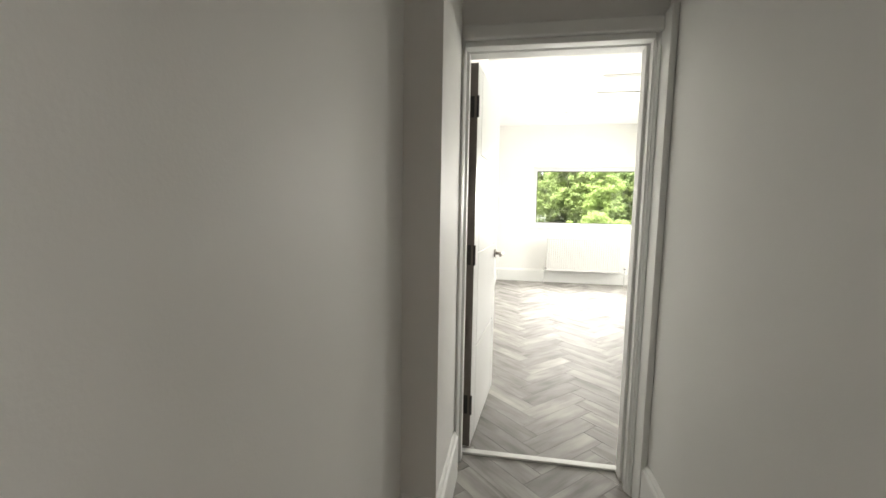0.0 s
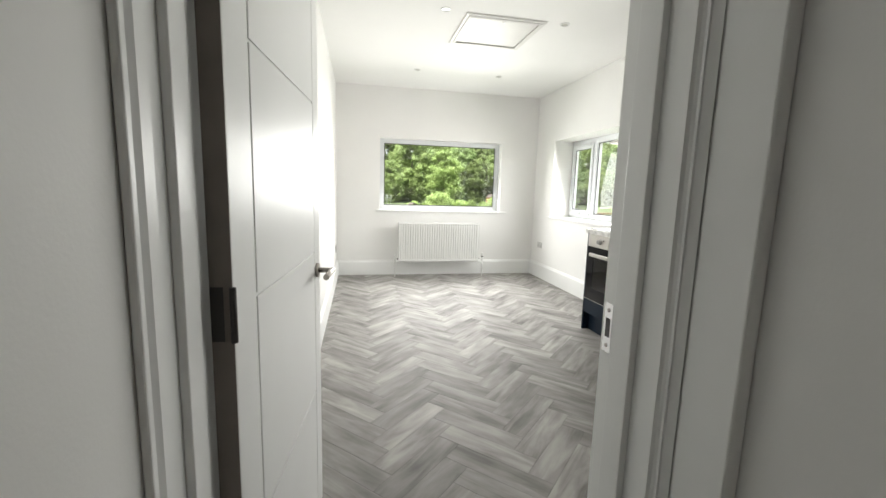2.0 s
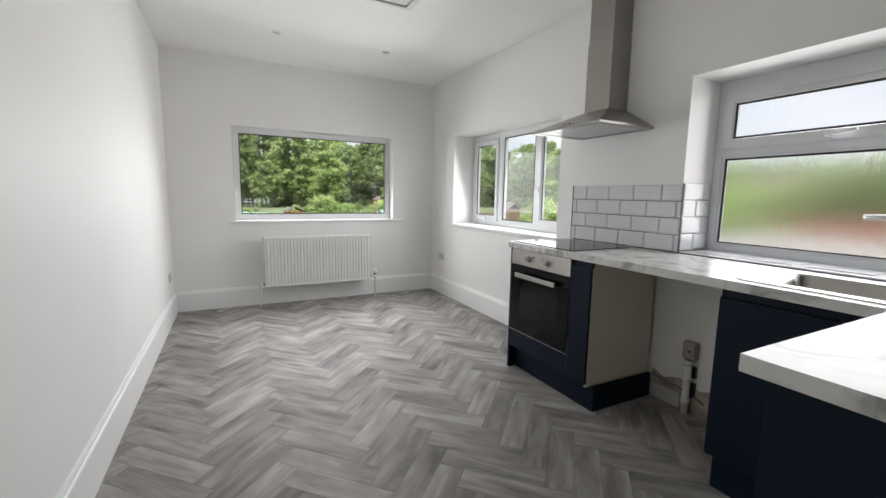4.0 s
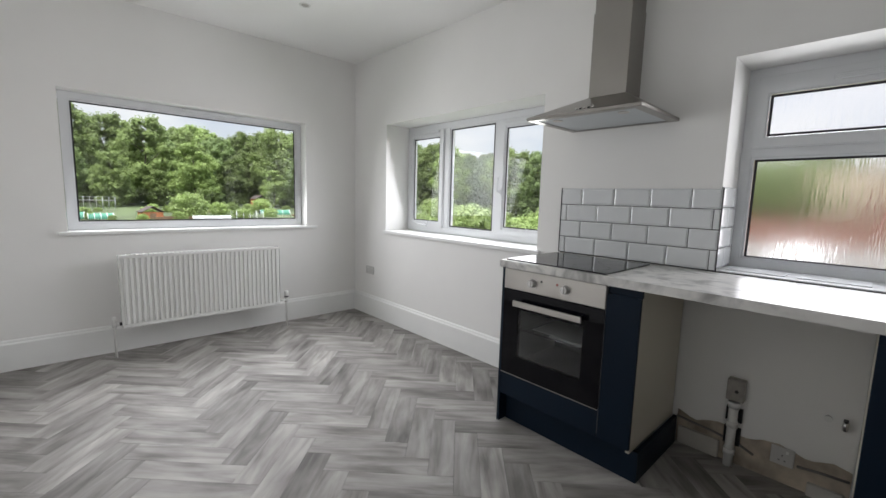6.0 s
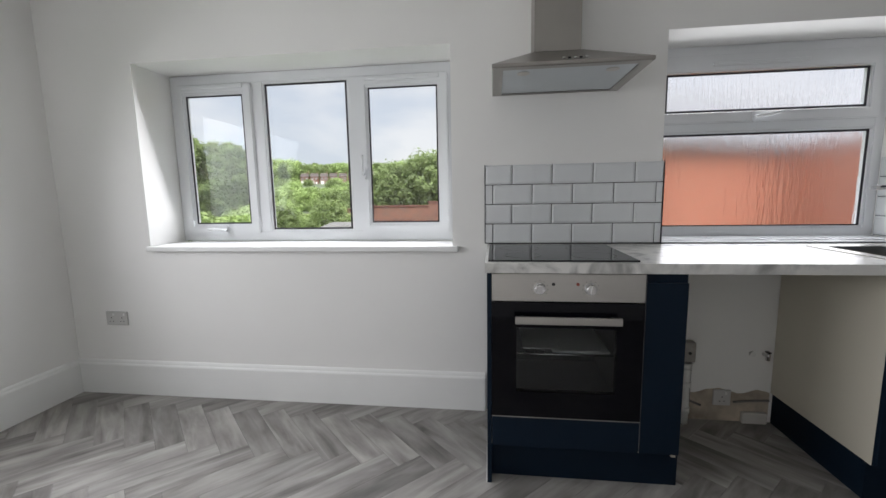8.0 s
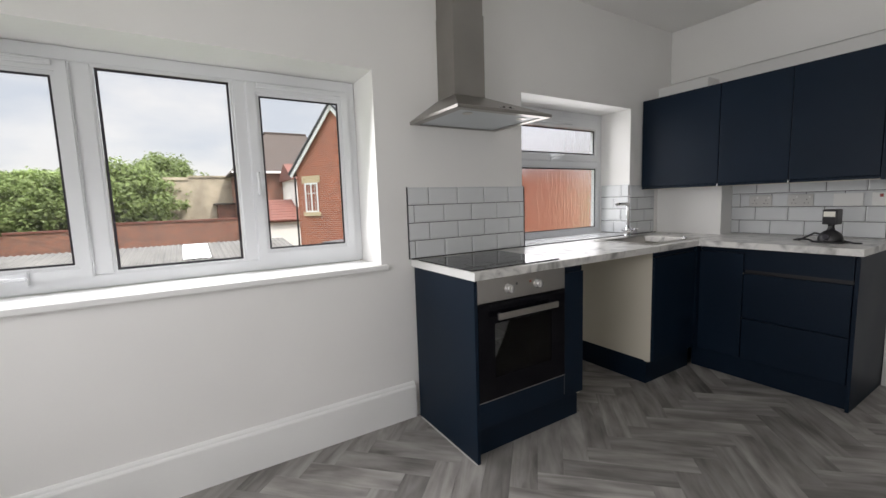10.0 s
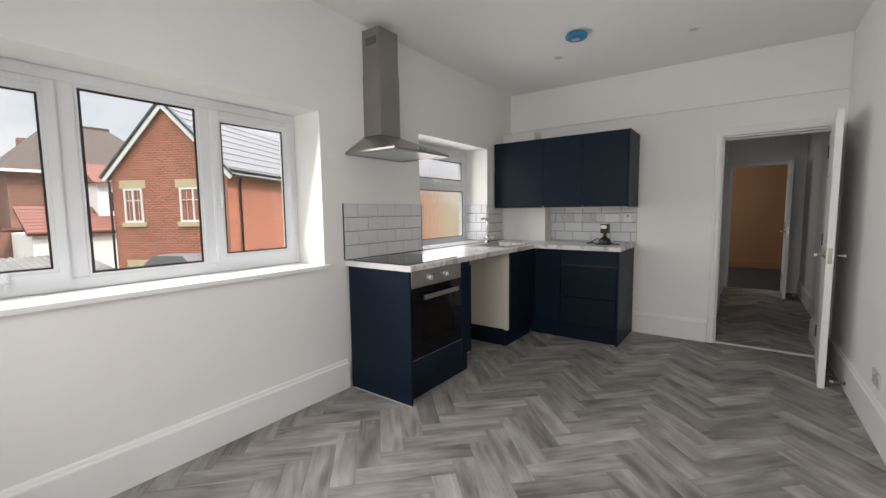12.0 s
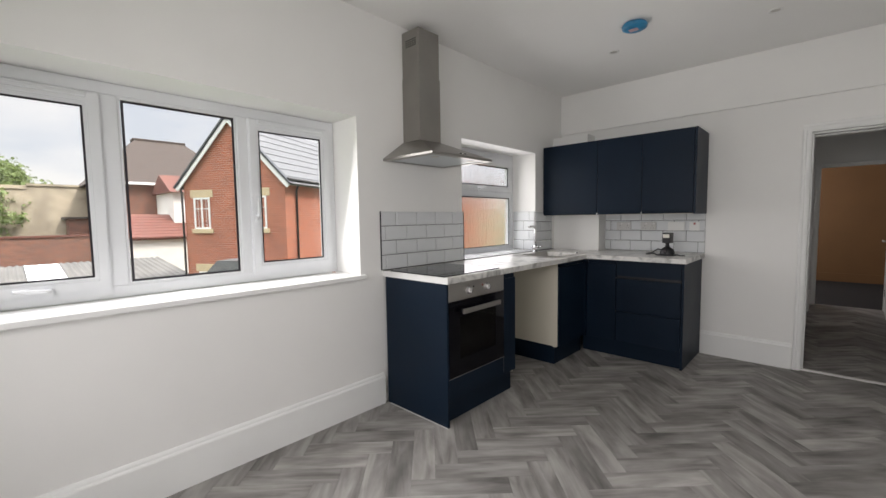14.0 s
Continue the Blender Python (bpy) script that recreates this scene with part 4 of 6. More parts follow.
def oven():
    F, Y0, Y1 = 2.212, 4.951, 5.531
    t = thing("oven", "built-in electric oven with steel fascia and black glass door", "oven")
    part("fascia", boxes((F, Y0, 0.791, F + 0.02, Y1, 0.902), bevel=0.002), STEEL, t)
    cav = bmesh.new()
    # open-fronted cavity
    y0, y1, z0, z1, x0, x1 = 5.01, 5.49, 0.35, 0.74, 2.25, 2.70
    for q in ([(x1, y0, z0), (x1, y1, z0), (x1, y1, z1), (x1, y0, z1)], [(x0, y0, z0), (x1, y0, z0), (x1, y0, z1), (x0, y0, z1)], [(x0, y1, z0), (x1, y1, z0), (x1, y1, z1), (x0, y1, z1)],
              [(x0, y0, z0), (x1, y0, z0), (x1, y1, z0), (x0, y1, z0)], [(x0, y0, z1), (x1, y0, z1), (x1, y1, z1), (x0, y1, z1)]):
        cav.faces.new([cav.verts.new(p) for p in q])
    part("cavity", cav, OVEN_ENAMEL, t)
    bm = bmesh.new()
    for z in (0.55,):
        cyl(bm, (2.28, 5.02, z), (2.28, 5.48, z), 0.003, None, 8)
        for k in range(12):
            y = 5.03 + k * 0.04
            cyl(bm, (2.28, y, z), (2.66, y, z), 0.0018, None, 6)
    part("shelf_rack", bm, CHROME, t, "chrome wire shelf")
    part("papers", boxes((2.29, 5.05, 0.553, 2.62, 5.28, 0.559), (2.31, 5.16, 0.56, 2.60, 5.40, 0.564), (2.275, 5.09, 0.566, 2.44, 5.25, 0.570), bevel=0.001), mat("paper", (0.72, 0.72, 0.70), 0.7), t, "white instruction papers on the shelf")
    d = part("door", ring_yz(F, F + 0.03, Y0, 0.308, Y1, 0.786, 0.098, 0.107), BLACK_GLASS, t, "black glass oven door")
    p = part("door_glass", boxes((F + 0.004, Y0 + 0.09, 0.40, F + 0.008, Y1 - 0.09, 0.70)), OVEN_GLASS, d)
    bm = boxes((F - 0.042, 5.042, 0.710, F - 0.030, 5.440, 0.740), bevel=0.002)
    hb = part("door_handle", bm, STEEL, d, "flat brushed steel bar handle")
    part("handle_post", boxes((F - 0.031, 5.062, 0.714, F, 5.078, 0.736), bevel=0.002), BLACK, d)
    part("handle_post", boxes((F - 0.031, 5.404, 0.714, F, 5.420, 0.736), bevel=0.002), BLACK, d)
    part("door_trim", boxes((F - 0.001, Y0, 0.304, F + 0.02, Y1, 0.308)), STEEL, t, "bright lower edge")
    for y in (5.345, 5.153):
        bm = bmesh.new()
        cyl(bm, (F, y, 0.844), (F - 0.006, y, 0.844), 0.024, 0.023, 28)
        cyl(bm, (F - 0.006, y, 0.844), (F - 0.026, y, 0.844), 0.020, 0.017, 28)
        box(bm, F - 0.030, y - 0.004, 0.828, F - 0.024, y + 0.004, 0.860)
        part("knob", bm, mat("satin_knob", (0.62, 0.61, 0.60), 0.25, 0.6), t, "satin silver control knob")
    for y, c in ((5.293, (0.02, 0.02, 0.02)), (5.201, (0.25, 0.05, 0.03))):
        bm = bmesh.new()
        cyl(bm, (F, y, 0.861), (F - 0.002, y, 0.861), 0.0065)
        part("indicator_lamp", bm, mat("indicator", c, 0.3), t)
    for y in (5.345, 5.153):
        bm = bmesh.new()
        for k in range(9):
            a = radians(-130 + k * 32.5)
            cy, cz = y + 0.031 * math.sin(a), 0.844 + 0.031 * math.cos(a)
            box(bm, F - 0.0006, cy - 0.0012, cz - 0.0012, F + 0.001, cy + 0.0012, cz + 0.0012)
        part("dial_marks", bm, BLACK, t)


def ring_yz(x0, x1, y0, z0, y1, z1, wy, wz):
    """A slab in the y, z plane with a window through it."""
    bm = bmesh.new()
    o = [(y0, z0), (y1, z0), (y1, z1), (y0, z1)]
    i = [(y0 + wy, z0 + wz), (y1 - wy, z0 + wz), (y1 - wy, z1 - wz + 0.005), (y0 + wy, z1 - wz + 0.005)]
    v = {(k, n, x): bm.verts.new((x, *p)) for k, loop in (("o", o), ("i", i)) for n, p in enumerate(loop) for x in (x0, x1)}
    for n in range(4):
        m = (n + 1) % 4
        for x in (x0, x1):
            bm.faces.new((v["o", n, x], v["o", m, x], v["i", m, x], v["i", n, x]))
        for k in "oi":
            bm.faces.new((v[k, n, x0], v[k, m, x0], v[k, m, x1], v[k, n, x1]))
    return bm


oven()

hob = thing("hob", "black glass ceramic hob set flush on the worktop", "hob")
part("glass_plate", boxes((2.235, 4.968, WT1, 2.745, 5.545, WT1 + 0.006), bevel=0.002), BLACK_GLASS, hob)
HOB_PRINT = mat("hob_print", (0.05, 0.05, 0.05), 0.2)
for cx, cy, r in ((2.37, 5.11, 0.09), (2.37, 5.40, 0.075), (2.60, 5.11, 0.075), (2.60, 5.40, 0.09)):
    n = 40
    bm = bmesh.new()
    for a in range(n):
        t0, t1 = 2 * math.pi * a / n, 2 * math.pi * (a + 1) / n
        bm.faces.new([bm.verts.new((cx + q * math.cos(t), cy + q * math.sin(t), WT1 + 0.0064)) for q, t in ((r, t0), (r, t1), (r - 0.002, t1), (r - 0.002, t0))])
    part("zone_mark", bm, HOB_PRINT, hob)


def hood():
    X0, Y0, Y1 = 2.335, 4.914, 5.530
    t = thing("cooker_hood", "stainless steel chimney cooker hood on the wall", "cooker hood")
    fx, fy0, fy1, zt = 2.640, 5.128, 5.338, 1.855
    bm = bmesh.new()
    def loop(x0, y0, y1, z, xe=EAST - 0.001):
        return [bm.verts.new(p) for p in ((x0, y0, z), (xe, y0, z), (xe, y1, z), (x0, y1, z))]
    a, b, c = loop(X0, Y0, Y1, 1.709), loop(X0, Y0, Y1, 1.722), loop(fx, fy0, fy1, zt)
    for p, q in ((a, b), (b, c)):
        for i in range(4):
            bm.faces.new((p[i], p[(i + 1) % 4], q[(i + 1) % 4], q[i]))
    bm.faces.new(c)
    # rim underneath, inset and stepped down
    d, e = loop(X0 + 0.003, Y0 + 0.003, Y1 - 0.003, 1.706), loop(X0 + 0.040, Y0 + 0.045, Y1 - 0.045, 1.706, EAST - 0.03)
    for p, q in ((a, d), (d, e)):
        for i in range(4):
            bm.faces.new((p[i], p[(i + 1) % 4], q[(i + 1) % 4], q[i]))
    part("canopy", bm, HOOD_STEEL, t)
    part("filter_panel", boxes((X0 + 0.040, Y0 + 0.045, 1.709, EAST - 0.03, Y1 - 0.045, 1.718)), mat("hood_glass_underside", (0.52, 0.56, 0.58), 0.35, vary=0.05), t, "pale underside panel")
    part("flue", boxes((fx, fy0, zt, EAST - 0.001, fy1, 2.30), bevel=0.002), HOOD_STEEL, t)
    f2 = part("upper_flue", boxes((fx + 0.004, fy0 + 0.004, 2.30, EAST - 0.001, fy1 - 0.004, 2.618), bevel=0.002), HOOD_STEEL, t)
    for k in range(5):
        for j in range(4):
            x = fx + 0.030 + k * 0.022
            part("vent_slot", boxes((x, fy1 - 0.006, 2.505 + j * 0.014, x + 0.017, fy1 - 0.0035, 2.513 + j * 0.014)), BLACK, f2)
    slope = Vector((fx - X0, 0, zt - 1.724)).normalized()
    nrm = Vector((-slope.z, 0, slope.x))
    for k in range(5):
        bm = bmesh.new()
        c0 = Vector((X0 + 0.030, 5.16 + k * 0.022, 1.724 + 0.030 * (zt - 1.724) / (fx - X0)))
        cyl(bm, c0, c0 + nrm * 0.006, 0.0065, 0.006, 16)
        part("button", bm, BLACK if k % 2 else CHROME, t, "small push button")
    for y in (5.04, 5.40):
        bm = bmesh.new()
        cyl(bm, (2.44, y, 1.709), (2.44, y, 1.706), 0.026)
        part("lamp_lens", bm, STEEL, t)


hood()


# ---- base and wall units ----
def sink_unit():
    t = thing("sink_cabinet", "navy sink base unit with a bare cream side", "cabinet")
    part("side_panel", boxes((2.235, 4.083, 0.165, EAST - 0.004, 4.101, WT0)), CREAM, t, "cream melamine side panel")
    part("edge_band", boxes((2.232, 4.083, 0.165, 2.2349, 4.101, WT0)), NAVY, t)
    part("door", boxes((2.216, 3.60, 0.170, 2.234, 4.100, 0.868), bevel=0.0015), NAVY, t)
    part("grip_rail", boxes((2.232, 3.60, 0.870, 2.248, 4.082, WT0)), NAVY, t)
    part("plinth", boxes((2.270, 3.56, 0.0, 2.288, 4.090, 0.150)), NAVY, t)
    part("plinth_return", boxes((2.289, 4.072, 0.0, EAST - 0.004, 4.090, 0.163)), NAVY, t)
    part("base", boxes((2.26, 3.56, 0.150, EAST - 0.01, 4.082, 0.166)), CREAM, t)


def drawer_unit():
    t = thing("drawer_cabinet", "navy base unit with drawers and a corner door", "cabinet")
    F = 3.545
    part("end_panel", boxes((1.388, SOUTH + 0.002, 0.0, 1.406, F + 0.004, WT0), bevel=0.0015), NAVY, t)
    for z0, z1 in ((0.155, 0.430), (0.436, 0.735)):
        d = part("drawer_front", boxes((1.412, F - 0.018, z0, 1.938, F, z1), bevel=0.003), NAVY, t)
    part("grip_recess", boxes((1.412, F - 0.034, 0.737, 1.938, F - 0.020, 0.762)), BLACK, t, "dark shadow-gap grip")
    part("top_rail", boxes((1.412, F - 0.020, 0.762, 1.938, F - 0.002, WT0)), NAVY, t)
    part("corner_door", boxes((1.944, F - 0.018, 0.155, 2.214, F, 0.868), bevel=0.003), NAVY, t)
    part("grip_rail", boxes((1.944, F - 0.034, 0.870, 2.214, F - 0.020, WT0)), NAVY, t)
    part("plinth", boxes((1.407, 3.486, 0.0, 2.269, 3.504, 0.150)), NAVY, t)
    part("carcass", boxes((1.407, SOUTH + 0.004, 0.155, 2.214, F - 0.036, WT0 - 0.002)), NAVY, t)
    for z in (0.738, 0.433):
        part("clip", boxes((1.938, F - 0.004, z - 0.006, 1.944, F + 0.002, z + 0.004), bevel=0.001), CHROME, t, "bright corner clip")
    part("corner_post", boxes((2.2145, F - 0.018, 0.155, 2.2345, F + 0.05, WT0)), NAVY, t)


def wall_cabinet(x0, x1, doors, label):
    t = thing("wall_cabinet", label, "cabinet", "navy wall cupboards")
    z0, z1, F = 1.318, 2.045, 3.345
    part("carcass", boxes((x0, SOUTH + 0.024 if x0 > 3 else SOUTH + 0.002, z0 + 0.012, x1, F - 0.020, z1 - 0.004)), NAVY, t)
    part("light_rail", boxes((x0 + 0.002, F - 0.045, z0, x1 - 0.002, F - 0.027, z0 + 0.012)), CREAM, t, "pale underside edge")
    w = (x1 - x0) / doors
    for k in range(doors):
        part("door", boxes((x0 + k * w + 0.0015, F - 0.018, z0 + 0.022, x0 + (k + 1) * w - 0.0015, F, z1), bevel=0.0025), NAVY, t)
        part("door_lip", boxes((x0 + k * w + 0.0015, F - 0.022, z0 + 0.004, x0 + (k + 1) * w - 0.0015, F - 0.006, z0 + 0.020), bevel=0.002), NAVY, t)
        part("hinge_cap", boxes((x0 + k * w - 0.004, F - 0.02, z0 + 0.002, x0 + k * w + 0.004, F + 0.001, z0 + 0.022)), CHROME, t) if k or x0 > 2 else None


sink_unit()
drawer_unit()
wall_cabinet(2.214, EAST - 0.012, 1, "navy handleless single wall cupboard by the window")
wall_cabinet(1.384, 2.212, 2, "navy handleless double wall cupboard over the worktop")
cp = thing("cabinet_end_panel", "navy end panel closing the row of wall cupboards", "cabinet panel")
part("panel", boxes((1.364, SOUTH + 0.002, 1.316, 1.382, 3.347, 2.047), bevel=0.0015), NAVY, cp)


# ---- sink and tap ----
def sink():
    t = thing("sink", "stainless steel inset sink with a single bowl", "sink")
    x0, x1, y0, y1 = 2.262, 2.722, 3.440, 4.080
    bx0, bx1, by0, by1 = 2.310, 2.670, 3.525, 4.035
    bm = ring(bmesh.new(), x0, y0, x1, y1, 0.05, 0, 0.004)
    for v in bm.verts:
        v.co = Vector((v.co.x, v.co.z, WT1 + v.co.y))
    bmesh.ops.bevel(bm, geom=[e for e in bm.edges if abs(e.verts[0].co.z - e.verts[1].co.z) > 0.003], offset=0.02, segments=3, affect="EDGES")
    part("rim", bm, STEEL, t)
    bm = bmesh.new()
    loops = []
    for inset, z in ((0.0, WT1 + 0.004), (0.012, WT1 - 0.01), (0.018, WT1 - 0.13), (0.05, WT1 - 0.155)):
        a, b, c, d = x0 + 0.05 + inset, y0 + 0.05 + inset, x1 - 0.05 - inset, y1 - 0.05 - inset
        r = 0.045
        pts = []
        for cx, cy, s in ((c - r, d - r, 0), (a + r, d - r, 90), (a + r, b + r, 180), (c - r, b + r, 270)):
            for k in range(5):
                t0 = radians(s + k * 22.5)
                pts.append(bm.verts.new((cx + r * math.cos(t0), cy + r * math.sin(t0), z)))
        loops.append(pts)
    for p, q in zip(loops, loops[1:]):
        for i in range(len(p)):
            bm.faces.new((p[i], p[(i + 1) % len(p)], q[(i + 1) % len(p)], q[i])).smooth = True
    bm.faces.new(loops[-1])
    part("bowl", bm, STEEL, t)
    bm = bmesh.new()
    cyl(bm, (2.49, 3.76, WT1 - 0.1548), (2.49, 3.76, WT1 - 0.150), 0.04, 0.036)
    part("waste", bm, CHROME, t)
    bm = bmesh.new()
    cyl(bm, (2.290, 3.62, WT1 + 0.004), (2.290, 3.62, WT1 + 0.018), 0.014, 0.012)
    cyl(bm, (2.290, 3.62, WT1 + 0.018), (2.290, 3.62, WT1 + 0.026), 0.006, 0.008)
    part("plug_knob", bm, CHROME, t, "chrome plug with chain stay")


def tap():
    t = thing("kitchen_tap", "chrome mixer tap with a square swan-neck spout", "tap", at=pose(2.742, 3.615, WT1 + 0.004))
    bm = bmesh.new()
    cyl(bm, (0, 0, 0), (0, 0, 0.010), 0.027, 0.025)
    cyl(bm, (0, 0, 0.010), (0, 0, 0.070), 0.020, 0.018)
    part("body", bm, CHROME, t)
    bm = bmesh.new()
    pts = [(0, 0, 0.06), (0, 0, 0.225)]
    for k in range(1, 7):
        a = radians(15 * k)
        pts.append((-0.035 * (1 - math.cos(a)) * 0.25, 0.035 * (1 - math.cos(a)) * 0.97, 0.225 + 0.035 * math.sin(a)))
    pts += [(-0.009 - 0.15 * 0.25, 0.034 + 0.15 * 0.97, 0.262), (-0.009 - 0.20 * 0.25, 0.034 + 0.20 * 0.97, 0.260)]
    tube(bm, pts, 0.0115, 14)
    part("spout", bm, CHROME, t)
    for s in (-1, 1):
        bm = bmesh.new()
        cyl(bm, (0, s * 0.015, 0.045), (0, s * 0.048, 0.045), 0.012)
        cyl(bm, (0, s * 0.048, 0.045), (0, s * 0.058, 0.045), 0.017, 0.015)
        tube(bm, [(0, s * 0.053, 0.045), (-0.03, s * 0.056, 0.052), (-0.055, s * 0.056, 0.060)], 0.005, 8)
        part("lever", bm, CHROME, t)


sink()
tap()


# ---- wall tiles ----
def tile_mesh(w, h):
    """A glazed tile with bevelled edges, its face along -y, w by h."""
    bm = bmesh.new()
    b = 0.009 if min(w, h) > 0.05 else 0.003
    o = [(0, 0), (w, 0), (w, h), (0, h)]
    i = [(b, b), (w - b, b), (w - b, h - b), (b, h - b)]
    lo = [bm.verts.new((x, 0.0, z)) for x, z in o]
    md = [bm.verts.new((x, -0.004, z)) for x, z in o]
    hi = [bm.verts.new((x, -0.008, z)) for x, z in i]
    for n in range(4):
        m = (n + 1) % 4
        bm.faces.new((lo[n], lo[m], md[m], md[n]))
        bm.faces.new((md[n], md[m], hi[m], hi[n]))
    bm.faces.new(hi)
    bmesh.ops.recalc_face_normals(bm, faces=bm.faces[:])
    me = bpy.data.meshes.new("tile")
    bm.to_mesh(me)
    bm.free()
    me.materials.append(TILE)
    return me


TILES = {}


def tiling(name, at, width, rows, first, label, trim=True):
    """Brick-bond tiles from local x 0 to width; first: where the first joints of odd and even rows fall."""
    t = thing(name, label, "wall tiles", kind="structure", at=at)
    P, H, G = 0.2035, 0.1025, 0.0038
    part("grout_bed", boxes((0.0, -0.003, 0.0, width, -0.0002, rows * H)), GROUT, t)
    for r in range(rows):
        x = first[r % 2] - P
        while x < width:
            a, b = max(0.001, x), min(width - 0.001, x + P - G)
            if b - a > 0.012:
                k = (round(b - a, 3), round(H - G, 4))
                if k not in TILES:
                    TILES[k] = tile_mesh(b - a, H - G)
                ob = new("tile", TILES[k])
                ob.parent = t
                ob.location = (a, -0.002, r * H + G)
            x += P
    return t


tiling("tiles_east", pose(EAST, 5.568, WT1 + 0.003, 0, 0, -90), 0.886, 4, (0.042, 0.142), "glazed pale metro tile splashback behind the hob")
part("edge_trim", boxes((0.886, -0.011, 0.0, 0.890, 0.0, 0.414)), GASKET, bpy.data.objects["tiles_east"], "dark metal tile trim")
part("edge_trim", boxes((-0.003, -0.011, 0.0, 0.0, 0.0, 0.412)), GASKET, bpy.data.objects["tiles_east"], "dark metal tile trim")
tiling("tiles_east_corner", pose(EAST, 3.486, WT1 + 0.003, 0, 0, -90), 0.345, 4, (0.10, 0.2), "glazed pale metro tiles beside the sink window")
tiling("tiles_reveal_south", pose(3.085, W3[0], WT1 + 0.012, 0, 0, 180), 0.265, 4, (0.13, 0.2), "glazed pale metro tiles in the window reveal")
tiling("tiles_reveal_north", pose(EAST + 0.002, W3[2], WT1 + 0.012), 0.265, 4, (0.13, 0.2), "glazed pale metro tiles in the window reveal")
tiling("tiles_south", pose(2.298, SOUTH, WT1 + 0.003, 0, 0, 180), 0.928, 4, (0.06, 0.165), "glazed pale metro tile splashback below wall cupboards")


# ---- services under the worktop ----
strip = thing("stripped_wall_strip", "strip of bare stained plaster low on the wall", "wall patch", kind="structure")
bm = bmesh.new()
random.seed(4)
ys = [4.105 + i * 0.676 / 22 for i in range(23)]
top = [0.165 + 0.012 * math.sin(i * 0.9) + random.uniform(-0.004, 0.010) for i in range(23)]
lowv = [bm.verts.new((EAST - 0.003, y, 0.0)) for y in ys]
topv = [bm.verts.new((EAST - 0.003, y, z)) for y, z in zip(ys, top)]
for i in range(22):
    bm.faces.new((lowv[i], lowv[i + 1], topv[i + 1], topv[i]))
part("bare_plaster", bm, RAW_PLASTER, strip)
part("plaster_lump", boxes((EAST - 0.030, 4.12, 0.0, EAST - 0.003, 4.24, 0.060), bevel=0.006), mat("white_plaster_lump", (0.6, 0.58, 0.54), 0.8, vary=0.1), strip, "pale block at the floor")
part("plaster_lump", boxes((EAST - 0.022, 4.58, 0.0, EAST - 0.003, 4.77, 0.095), bevel=0.006), mat("white_plaster_patch", (0.5, 0.48, 0.44), 0.85, vary=0.15), strip, "rough pale render")
bm = bmesh.new()
tube(bm, [(EAST - 0.012, 4.78, 0.145), (EAST - 0.012, 4.70, 0.135), (EAST - 0.012, 4.62, 0.130), (EAST - 0.012, 4.50, 0.110), (EAST - 0.012, 4.44, 0.085)], 0.006, 8)
tube(bm, [(EAST - 0.012, 4.28, 0.110), (EAST - 0.012, 4.20, 0.120), (EAST - 0.012, 4.11, 0.125)], 0.006, 8)
part("cable", bm, mat("grey_cable", (0.2, 0.19, 0.18), 0.6), strip, "grey cable along the gap")

wp = thing("waste_pipe", "white plastic waste pipe rising from the floor", "pipe", at=pose(EAST - 0.040, 4.532, 0.0))
bm = bmesh.new()
cyl(bm, (0, 0, 0.0), (0, 0, 0.330), 0.020)
part("riser", bm, WHITE_PLASTIC, wp)
for z in (0.06, 0.20, 0.30):
    bm = bmesh.new()
    cyl(bm, (0, 0, z), (0, 0, z + 0.03), 0.0245)
    part("coupling", bm, WHITE_PLASTIC, wp)
part("clip_plate", boxes((0.02, -0.034, 0.10, 0.0385, 0.034, 0.19), (0.02, -0.034, 0.22, 0.0385, 0.034, 0.29), bevel=0.002), BLACK, wp, "dark pipe clips")
part("cap", boxes((-0.012, -0.036, 0.335, 0.038, 0.036, 0.440), bevel=0.004), mat("grey_pipe_cap", (0.33, 0.31, 0.28), 0.5, vary=0.2, scale=20), wp, "stained grey pipe cap")
bm = bmesh.new()
cyl(bm, (-0.0125, -0.006, 0.385), (-0.016, -0.006, 0.385), 0.008)
part("outlet", bm, BLACK, wp)

vl = thing("isolation_valve", "small chrome washing machine valve on the wall", "valve", at=pose(EAST, 4.148, 0.372))
bm = bmesh.new()
cyl(bm, (0, 0, 0), (-0.035, 0, 0), 0.008)
cyl(bm, (-0.035, 0, -0.02), (-0.035, 0, 0.02), 0.010)
part("body", bm, CHROME, vl)
part("lever", boxes((-0.05, -0.008, 0.020, -0.020, 0.008, 0.026), bevel=0.002), BLACK, vl)
bm = bmesh.new()
cyl(bm, (-0.001, 0.055, 0.0), (-0.010, 0.055, 0.0), 0.014)
part("cap", bm, WHITE_PLASTIC, vl, "white capped outlet")


